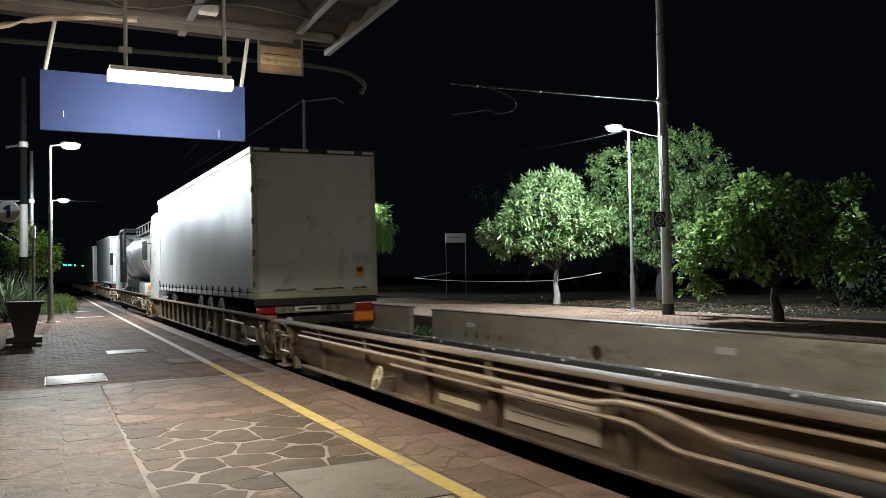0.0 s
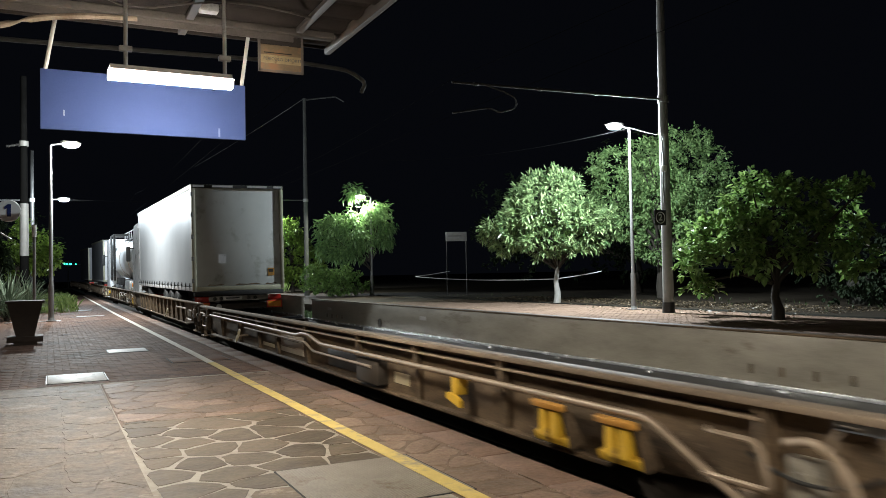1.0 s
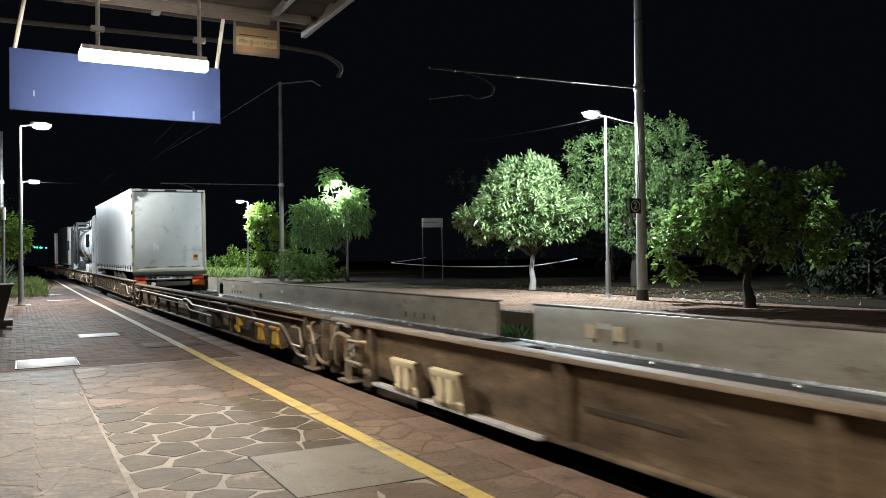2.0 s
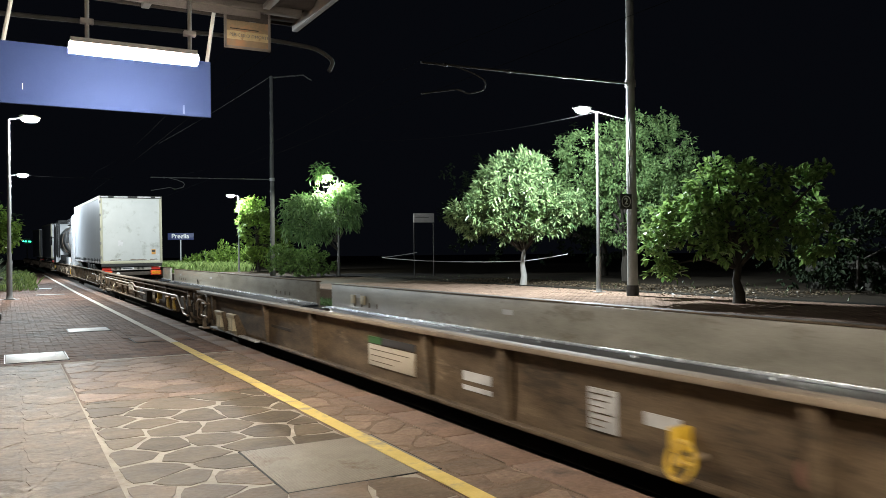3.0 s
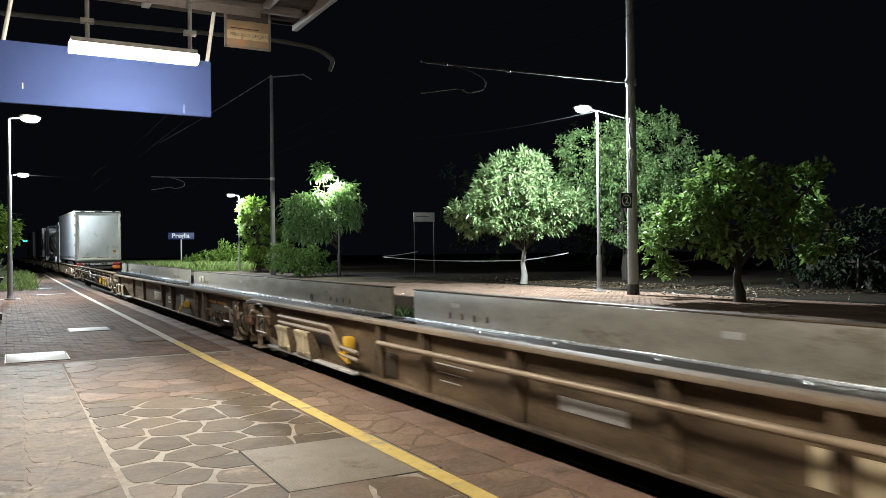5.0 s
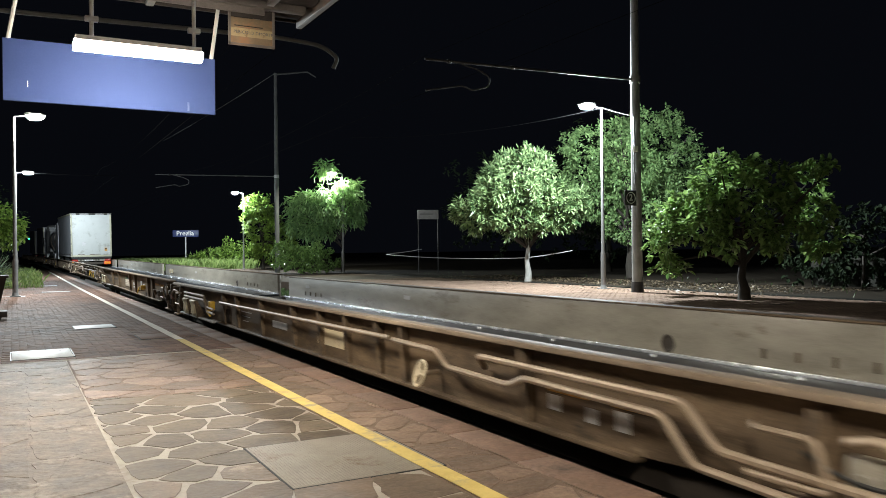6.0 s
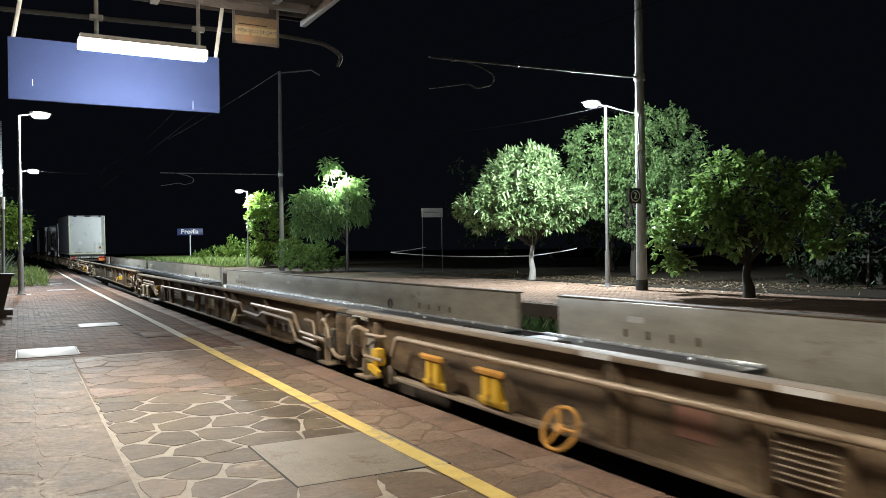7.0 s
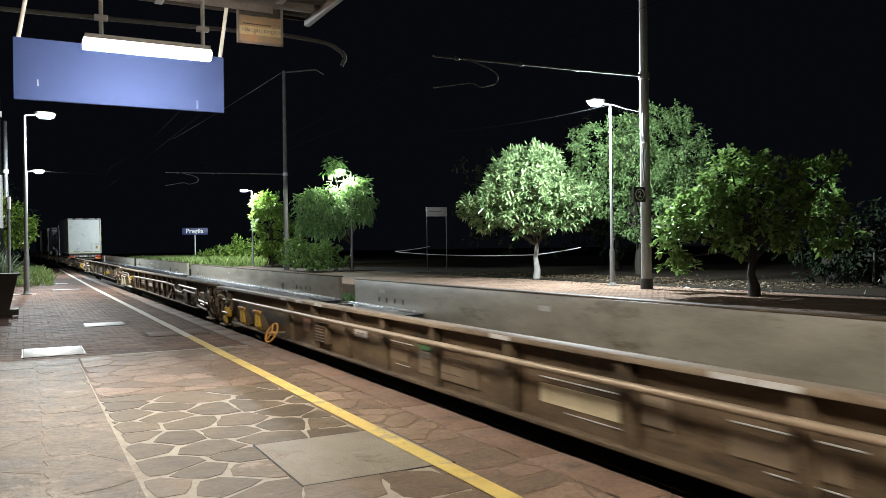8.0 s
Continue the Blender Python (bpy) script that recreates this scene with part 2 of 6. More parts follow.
CURTAIN = material("grey_truck_curtain", ((0.36, 0.38, 0.41), (0.44, 0.46, 0.49)), 0.8, 0.40, bump=0.05, fine=9, grime=(0.38, 0.39, 0.41), grime_scale=1.0, stretch=(1, 1, 0.5), spec=0.6, rough_var=0.05)
DOOR = material("dusty_trailer_door", ((0.43, 0.45, 0.44), (0.53, 0.55, 0.54)), 0.9, 0.55, bump=0.08, grime=(0.28, 0.285, 0.255), grime_scale=1.2)
DOOR_FRAME = material("stained_door_frame", ((0.34, 0.33, 0.24), (0.45, 0.44, 0.34)), 2.0, 0.5, 0.2, bump=0.15)
CHROME = material("tank_steel", ((0.50, 0.51, 0.53), (0.64, 0.65, 0.67)), 1.5, 0.35, 0.25, bump=0.05)
TRUCK_WHITE = material("truck_white", ((0.62, 0.63, 0.65), (0.72, 0.73, 0.75)), 2, 0.3, bump=0.03, coat=0.3)
GREY_TRUCK = material("grey_trailer_wall", ((0.20, 0.21, 0.23), (0.28, 0.29, 0.31)), 1, 0.5, bump=0.08)
TAIL_RED = material("tail_lamp_lens", ((0.35, 0.02, 0.015), (0.42, 0.03, 0.02)), 6, 0.2, bump=0.05)
REFLECT = material("orange_reflector", ((0.80, 0.26, 0.02), (0.90, 0.34, 0.03)), 30, 0.3, bump=0.1)
REFLECT_RED = material("red_reflector", ((0.72, 0.06, 0.03), (0.80, 0.09, 0.04)), 30, 0.3, bump=0.1)
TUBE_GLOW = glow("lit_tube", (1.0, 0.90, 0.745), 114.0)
LAMP_GLOW = glow("lit_lens", (0.93, 1.0, 1.0), 30.0)
LAMP_GLOW_WARM = glow("lit_lens_warm", (1.0, 0.97, 0.80), 30.0)
LAMP_GLOW_GREEN = glow("lit_lens_green", (0.88, 1.0, 0.72), 25.0)
SIGNAL_GREEN = glow("green_signal_lens", (0.02, 0.9, 0.45), 2.5)
BARK = material("rough_bark", ((0.018, 0.015, 0.011), (0.042, 0.034, 0.026)), 8, 0.9, bump=0.8, stretch=(1, 1, 0.3))
PALE_BARK = material("limewashed_bark", ((0.17, 0.165, 0.15), (0.29, 0.28, 0.26)), 6, 0.85, bump=0.5, stretch=(1, 1, 0.4), grime=(0.2, 0.17, 0.13))
LEAF_PALE = leaf_material("long_pale_leaves", (0.035, 0.085, 0.028), (0.37, 0.50, 0.23), 0.08, 0.28)
LEAF_GREEN = leaf_material("fresh_green_leaves", (0.06, 0.115, 0.018), (0.20, 0.30, 0.055), 0.35)
LEAF_MID = leaf_material("fine_green_leaves", (0.075, 0.15, 0.05), (0.24, 0.36, 0.14), 0.2)
LEAF_BROAD = leaf_material("broad_glossy_leaves", (0.07, 0.14, 0.035), (0.30, 0.45, 0.14), 0.35, 0.28)
LEAF_FEATHER = leaf_material("feathery_green_leaves", (0.055, 0.12, 0.04), (0.21, 0.33, 0.12), 0.25)
# near-black green: the shade on unlit foliage is put into the leaf colour
LEAF_SHADED = leaf_material("shaded_leaves", (0.007, 0.013, 0.007), (0.018, 0.028, 0.012), 0.15, 0.85)
YUCCA = leaf_material("grey_green_blades", (0.06, 0.09, 0.055), (0.13, 0.17, 0.11), 0.15)
WEED = leaf_material("dark_weed_leaves", (0.02, 0.045, 0.012), (0.075, 0.12, 0.04), 0.2)
GRASS = leaf_material("grass_blades", (0.08, 0.135, 0.028), (0.21, 0.27, 0.085), 0.3)
DRY = leaf_material("dry_leaves", (0.055, 0.038, 0.022), (0.17, 0.13, 0.082), 0.1)
TERRACOTTA = material("dark_planter", ((0.03, 0.022, 0.018), (0.06, 0.045, 0.036)), 4, 0.7, bump=0.3)
# paler than the canopy steel: lamplight on the hangers is put into the colour
HANGER_LIT = material("lamplit_hanger_grey", ((0.30, 0.29, 0.275), (0.46, 0.45, 0.43)), 6, 0.6, bump=0.1, grime=(0.2, 0.17, 0.14), grime_scale=5)
# darker copy of the mast grey: weak light is put into the colour
MAST_DIM = material("dimmed_mast_steel", ((0.045, 0.045, 0.044), (0.08, 0.08, 0.078)), 3, 0.8, 0.0, bump=0.1, spec=0.2)
WIRE = material("black_wire", ((0.004, 0.004, 0.004), (0.008, 0.008, 0.008)), 4, 0.95, bump=0.0, spec=0.0)
TAPE = material("white_tape", ((0.28, 0.28, 0.28), (0.38, 0.38, 0.38)), 4, 0.5, bump=0.05)

# ---- building helpers ----


class Shape:
    """A bmesh with a few ways to add solids to it."""

    def __init__(self):
        self.bm = bmesh.new()

    def box(self, x0, x1, y0, y1, z0, z1, bevel=0.0, m=None):
        r = bmesh.ops.create_cube(self.bm, size=1)
        t = Matrix.LocRotScale(((x0 + x1) / 2, (y0 + y1) / 2, (z0 + z1) / 2), None, (x1 - x0, y1 - y0, z1 - z0))
        bmesh.ops.transform(self.bm, matrix=(m or Matrix()) @ t, verts=r["verts"])
        if bevel:
            es = list({e for v in r["verts"] for e in v.link_edges})
            bmesh.ops.bevel(self.bm, geom=es, offset=bevel, segments=2, profile=0.5, affect="EDGES")
        return self

    def rod(self, a, b, r0, r1=None, n=10):
        a, b = Vector(a), Vector(b)
        r1 = r0 if r1 is None else r1
        q = (b - a).to_track_quat("Z", "Y").to_matrix()
        rings = []
        for p, r in ((a, r0), (b, r1)):
            rings.append([self.bm.verts.new(p + q @ Vector((r * math.cos(i * math.tau / n), r * math.sin(i * math.tau / n), 0))) for i in range(n)])
        for i in range(n):
            f = self.bm.faces.new((rings[0][i], rings[0][(i + 1) % n], rings[1][(i + 1) % n], rings[1][i]))
            f.smooth = True
        self.bm.faces.new(rings[0][::-1]), self.bm.faces.new(rings[1])
        return self

    def pipe(self, pts, r, n=8):
        pts = [Vector(p) for p in pts]
        rings = []
        side = None
        for i, p in enumerate(pts):
            d = ((pts[min(i + 1, len(pts) - 1)] - p).normalized() + (p - pts[max(i - 1, 0)]).normalized()).normalized()
            if side is None:
                side = d.orthogonal().normalized()
            side = (side - d * side.dot(d)).normalized()
            up = d.cross(side)
            rr = r[i] if isinstance(r, (list, tuple)) else r
            rings.append([self.bm.verts.new(p + (side * math.cos(k * math.tau / n) + up * math.sin(k * math.tau / n)) * rr) for k in range(n)])
        for a, b in zip(rings, rings[1:]):
            for k in range(n):
                f = self.bm.faces.new((a[k], a[(k + 1) % n], b[(k + 1) % n], b[k]))
                f.smooth = True
        self.bm.faces.new(rings[0][::-1]), self.bm.faces.new(rings[-1])
        return self

    def lathe(self, profile, m=None, n=20):
        """profile: (radius, height) pairs, turned about z."""
        m = m or Matrix()
        rings = [[self.bm.verts.new(m @ Vector((r * math.cos(k * math.tau / n), r * math.sin(k * math.tau / n), z))) for k in range(n)] for r, z in profile]
        for a, b in zip(rings, rings[1:]):
            for k in range(n):
                f = self.bm.faces.new((a[k], a[(k + 1) % n], b[(k + 1) % n], b[k]))
                f.smooth = True
        self.bm.faces.new(rings[0][::-1]), self.bm.faces.new(rings[-1])
        return self

    def ring(self, m, big, small, n=24, k=8):
        m = m or Matrix()
        rings = []
        for i in range(n):
            a = i * math.tau / n
            rings.append([self.bm.verts.new(m @ Vector(((big + small * math.cos(j * math.tau / k)) * math.cos(a), (big + small * math.cos(j * math.tau / k)) * math.sin(a), small * math.sin(j * math.tau / k)))) for j in range(k)])
        for i in range(n):
            a, b = rings[i], rings[(i + 1) % n]
            for j in range(k):
                f = self.bm.faces.new((a[j], a[(j + 1) % k], b[(j + 1) % k], b[j]))
                f.smooth = True
        return self

    def prism(self, outline, axis, d0, d1):
        """A flat outline of (u, v) pairs pushed along an axis: x takes (y, z), y takes (x, z), z takes (x, y)."""
        def at(u, v, d):
            return {"x": (d, u, v), "y": (u, d, v), "z": (u, v, d)}[axis]
        a = [self.bm.verts.new(at(u, v, d0)) for u, v in outline]
        b = [self.bm.verts.new(at(u, v, d1)) for u, v in outline]
        self.bm.faces.new(a), self.bm.faces.new(b[::-1])
        for i in range(len(a)):
            j = (i + 1) % len(a)
            self.bm.faces.new((a[j], a[i], b[i], b[j]))
        return self


def rounded(points, r=0.06, n=5):
    """The same path with its corners rounded."""
    pts = [Vector(p) for p in points]
    out = [pts[0]]
    for a, b, c in zip(pts, pts[1:], pts[2:]):
        u, w = (a - b).normalized(), (c - b).normalized()
        k = min(r, (a - b).length / 2, (c - b).length / 2)
        for i in range(n + 1):
            t = i / n
            out.append((b + u * k) * (1 - t) ** 2 + b * 2 * t * (1 - t) + (b + w * k) * t ** 2)
    return out + [pts[-1]]


def mesh_of(name, shape, mat):
    me = bpy.data.meshes.new(name)
    bm = shape.bm if isinstance(shape, Shape) else shape
    bmesh.ops.recalc_face_normals(bm, faces=bm.faces)
    bm.to_mesh(me)
    bm.free()
    me.set_sharp_from_angle(angle=radians(42))
    me.materials.append(mat)
    return me


def part(name, shape, mat, parent=None, label="", m=None):
    ob = new(name, mesh_of(name, shape, mat))
    ob.parent = parent
    if m is not None:
        ob.matrix_basis = m
    return tagged(ob, label)


def thing(name, m, label, category, group="", kind=""):
    ob = new(name)
    ob.empty_display_size = 0.2
    ob.matrix_basis = m
    return tagged(ob, label, category, group, kind)


def setting(name, shape, mat, label="", category="structure"):
    return tagged(part(name, shape, mat), label or name.replace("_", " "), category, kind="structure")


def raw(name, verts, faces, mat, parent=None):
    me = bpy.data.meshes.new(name)
    me.from_pydata(verts, [], faces)
    me.materials.append(mat)
    ob = new(name, me)
    ob.parent = parent
    return ob


def writing(name, text, size, mat, m, parent, extrude=0.002, align="CENTER", bold=0.0):
    cu = bpy.data.curves.new(name, "FONT")
    cu.body, cu.size, cu.extrude, cu.align_x, cu.align_y, cu.offset = text, size, extrude, align, "CENTER", bold
    tmp = bpy.data.objects.new(name, cu)
    me = bpy.data.meshes.new_from_object(tmp)
    bpy.data.objects.remove(tmp)
    me.materials.append(mat)
    ob = new(name, me)
    ob.parent = parent
    ob.matrix_basis = m
    return ob


FACE_CAM = pose(0, 0, 0, 90, 0, 0)  # lettering that faces -y

# ---- the place ----
EDGE_X, RAIL_Z, TRACK_X = 3.08, -0.50, 4.70
setting("ground", Shape().box(-500, 600, -500, 900, -0.95, -0.80), GROUND, "bare soil, darkened as unlit ground, reaching to the horizon", "ground")
setting("platform", Shape().box(-9, EDGE_X - 0.02, -22, 76, -0.80, -0.022), FACE, "low station platform body of dark concrete", "platform")
setting("platform_far", Shape().box(11.05, 18.3, -30, 66, -0.80, -0.012), FAR_PAVE_DIMMED, "low island platform paved in tan brick under street lamps", "platform")
track = setting("track_bed", Shape().box(EDGE_X + 0.02, 10.85, -60, 220, -0.80, -0.66), BALLAST, "dark ballast track bed between the platforms", "track bed")
for k, cx in enumerate((TRACK_X, 9.2)):
    for side in (-0.75, 0.75):
        sh = Shape().box(cx + side - 0.035, cx + side + 0.035, -60, 220, RAIL_Z - 0.04, RAIL_Z, 0.008)
        sh.box(cx + side - 0.01, cx + side + 0.01, -60, 220, RAIL_Z - 0.14, RAIL_Z - 0.035).box(cx + side - 0.07, cx + side + 0.07, -60, 220, RAIL_Z - 0.165, RAIL_Z - 0.14)
        setting("rail", sh, STEEL_RAIL, "worn steel running rail on dark ballast", "rail")
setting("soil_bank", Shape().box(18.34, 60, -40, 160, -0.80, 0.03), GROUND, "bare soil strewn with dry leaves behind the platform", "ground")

rng = random.Random(4)


def street_lamp(foot, height, arm, lens, label):
    t = thing("street_lamp", pose(foot[0], foot[1], 0), label, "street lamp", "street lamps")
    part("pole", Shape().rod((0, 0, 0), (0, 0, 1.2), 0.085, 0.085, 14).rod((0, 0, 1.2), (0, 0, height - 0.05), 0.062, 0.045, 14), POLE, t)
    part("foot_plate", Shape().box(-0.16, 0.16, -0.16, 0.16, 0, 0.03, 0.006).rod((0, 0, 0.03), (0, 0, 0.12), 0.11, 0.09, 14), POLE, t)
    ax, ay = arm
    part("arm", Shape().pipe(rounded([(0, 0, height - 0.12), (0, 0, height), (ax, ay, height + 0.06)], 0.08), 0.024), POLE, t)
    turn = Matrix.Translation((ax * 1.2, ay * 1.2, height + 0.05)) @ Matrix.Rotation(math.atan2(ay, ax), 4, "Z")
    hd = part("head", Shape().prism([(-0.30, 0.0), (0.26, 0.0), (0.31, 0.025), (0.20, 0.075), (-0.24, 0.085), (-0.32, 0.05)], "y", -0.12, 0.12), POLE, t, m=turn)
    part("lens", Shape().lathe([(0.04, -0.15), (0.14, -0.135), (0.20, -0.09), (0.23, -0.002)], Matrix.Diagonal((1.25, 0.85, 0.9, 1)), 18), lens, hd, "lit lens")
    return t


LENSES = (LAMP_GLOW, LAMP_GLOW_GREEN, LAMP_GLOW, LAMP_GLOW_WARM, LAMP_GLOW)
LABELS = ("lit steel street lamp on the far platform beside a mast", "lit street lamp swallowed by green tree foliage", "lit street lamp on the far platform behind bushes",
          "lit steel street lamp on the near platform", "distant lit street lamp along the near platform")
for (foot, hz, arm, _, _), lens, label in zip(STREET, LENSES, LABELS):
    street_lamp(foot, hz, arm, lens, label)

# ---- the train ----
SPEED = 7.13
UNIT = 18.1
JOINTS = [13.05 + UNIT * k for k in (4, 3, 2, 1, 0, -1, -2, -3, -4, -5)]
TRAIN = []  # thing, distance along the track at the start


def on_track(s):
    bend = max(0.0, s - 33.0)
    rise = max(0.0, s - 8.0)
    return pose(TRACK_X - 1.6e-4 * bend ** 2, s, RAIL_Z + 0.006 * rise ** 2 / (rise + 8.0), 0.34 * min(1.0, rise / 14.0), -0.6, math.degrees(math.atan(3.2e-4 * bend)))


def wheelset(parent, y, z=0.36, r=0.36, gauge=0.75):
    ax = part("wheelset", Shape().rod((-1.0, y, z), (1.0, y, z), 0.08, n=10), UNDER, parent)
    for sx in (-1, 1):
        m = Matrix.Translation((sx * gauge, y, z)) @ Matrix.Rotation(radians(90 * sx), 4, "Y")
        part("wheel", Shape().lathe([(r + 0.03, -0.10), (r + 0.03, -0.07), (r, -0.065), (r - 0.01, 0.03), (r - 0.07, 0.035), (r - 0.09, 0.0), (0.16, 0.01), (0.12, 0.06), (0.02, 0.06)], m, 28), UNDER, ax)
        part("axle_box", Shape().box(sx * 0.96 - 0.10, sx * 0.96 + 0.10, y - 0.15, y + 0.15, z - 0.14, z + 0.15, 0.03).rod((sx * 1.05, y, z), (sx * 1.10, y, z), 0.10, 0.08, 12), UNDER, ax)
    return ax


def bogie(parent, y):
    """The shared three-piece bogie under a joint."""
    fr = Shape()
    for sx in (-1, 1):
        fr.prism([(y - 1.35, 0.62), (y - 1.2, 0.72), (y - 0.5, 0.70), (y - 0.35, 0.45), (y + 0.35, 0.45), (y + 0.5, 0.70), (y + 1.2, 0.72), (y + 1.35, 0.62), (y + 1.2, 0.56), (y + 0.6, 0.55), (y + 0.4, 0.30),
                  (y - 0.4, 0.30), (y - 0.6, 0.55), (y - 1.2, 0.56)], "x", sx * 0.98 - 0.05, sx * 0.98 + 0.05)
    fr.box(-1.0, 1.0, y - 0.2, y + 0.2, 0.42, 0.62, 0.02)
    fb = part("bogie_frame", fr, UNDER, parent, "oily black bogie frame")
    for sx in (-1, 1):
        for dy in (-1.05, -0.75, 0.75, 1.05):
            part("spring", Shape().lathe([(0.055, 0.50), (0.075, 0.52), (0.055, 0.54), (0.075, 0.56), (0.055, 0.58), (0.075, 0.60), (0.055, 0.62)], pose(sx * 0.98, y + dy, 0.0), 10), UNDER, fb)
    for dy in (-0.9, 0.9):
        wheelset(parent, y + dy)


NX = -1.37  # outer face of the side that the platform sees
FX = 1.34   # inner face of the far side


def chock_rack(parent, y, mat, label):
    """A tilted rack that holds two wheel chocks on the side of a wagon."""
    m = Matrix.Translation((NX - 0.05, y, 0.77)) @ Matrix.Rotation(radians(-14), 4, "Y")
    if mat is not CREAM:
        m = m @ Matrix.Diagonal((0.8, 0.8, 0.74, 1))
    fr = Shape()
    fr.box(-0.05, 0.05, -0.27, 0.27, -0.22, -0.13, 0.014)
    if mat is CREAM:
        fr.box(-0.03, 0.03, -0.25, 0.25, 0.06, 0.13, 0.012)
        fr.box(-0.025, 0.02, -0.26, -0.21, -0.16, 0.10, 0.008).box(-0.025, 0.02, 0.21, 0.26, -0.16, 0.10, 0.008)
    rk = part("chock_rack", fr, mat, parent, label, m)
    part("back_plate", Shape().box(0.02, 0.035, -0.26, 0.26, -0.18, 0.12 if mat is CREAM else 0.17), UNDER, rk)
    if mat is not CREAM:
        part("top_bar", Shape().box(-0.03, 0.03, -0.25, 0.25, 0.13, 0.19, 0.01), ORANGE, rk, "faded orange top bar")
    for dy, w in (((-0.085, 0.05), (0.085, 0.05)) if mat is CREAM else ((-0.10, 0.05), (0.08, 0.05))):
        part("wheel_chock", Shape().prism([(-0.02, 0.11), (0.02, 0.11), (0.02, -0.13), (-0.085, -0.13), (-0.075, -0.10)], "y", dy - w, dy + w), mat, rk)
    part("rack_side", Shape().prism([(0.03, 0.13), (-0.03, 0.13), (-0.06, -0.22), (0.10, -0.22)], "y", -0.315, -0.29), WAGON, rk)
    return rk


def handwheel(parent, y, z, mat=YELLOW, r=0.125, lean=25):
    m = Matrix.Translation((NX - 0.12, y, z)) @ Vector((-1.0, 0.12 if lean > 15 else -0.15, 0.35 if lean > 15 else 0.55)).to_track_quat("Z", "Y").to_matrix().to_4x4()
    sh = Shape().ring(m, r, 0.014)
    for k in range(3):
        a = k * math.tau / 3
        sh.rod(m @ Vector((0, 0, 0)), m @ Vector((r * math.cos(a), r * math.sin(a), 0)), 0.012, n=6)
    sh.lathe([(0.035, -0.02), (0.035, 0.02)], m, 12)
    hw = part("handwheel", sh, mat, parent, "yellow brake handwheel")
    part("spindle", Shape().rod((NX - 0.12, y, z), (NX + 0.08, y, z), 0.018, n=8), PIPE, hw)


def lever(parent, y, z):
    lv = part("lever_box", Shape().box(NX - 0.06, NX + 0.05, y - 0.07, y + 0.07, z - 0.02, z + 0.16, 0.02), YELLOW, parent, "yellow brake lever box")
    part("lever_handle", Shape().prism([(y - 0.13, z - 0.12), (y + 0.13, z - 0.06), (y + 0.13, z - 0.01), (y + 0.03, z - 0.01), (y - 0.03, z - 0.02), (y - 0.13, z - 0.06)], "x", NX - 0.08, NX - 0.04), YELLOW, lv)


def placard(parent, y0, y1, z0, z1, mat, bars=3, dark=WAGON):
    pl = part("placard", Shape().box(-1.286, -1.262, y0, y1, z0, z1, 0.003), mat, parent, "dusty information plate")
    for k in range(bars):
        z = z1 - (z1 - z0) * (k + 0.8) / (bars + 0.6)
        w = (y1 - y0) * (0.84 - 0.17 * (k % 3))
        part("line_of_print", Shape().box(-1.290, -1.286, y1 - 0.06 * (y1 - y0) - w, y1 - 0.06 * (y1 - y0), z - 0.0035, z + 0.0035), dark, pl)


def marking(parent, y0, y1, z0, z1, mat):
    part("marking", Shape().box(-1.278, -1.272, y0, y1, z0, z1), mat, parent)


def sagging(a, b, drop, n=8):
    a, b = Vector(a), Vector(b)
    return [a.lerp(b, k / n) - Vector((0, 0, drop * 4 * (k / n) * (1 - k / n))) for k in range(n + 1)]


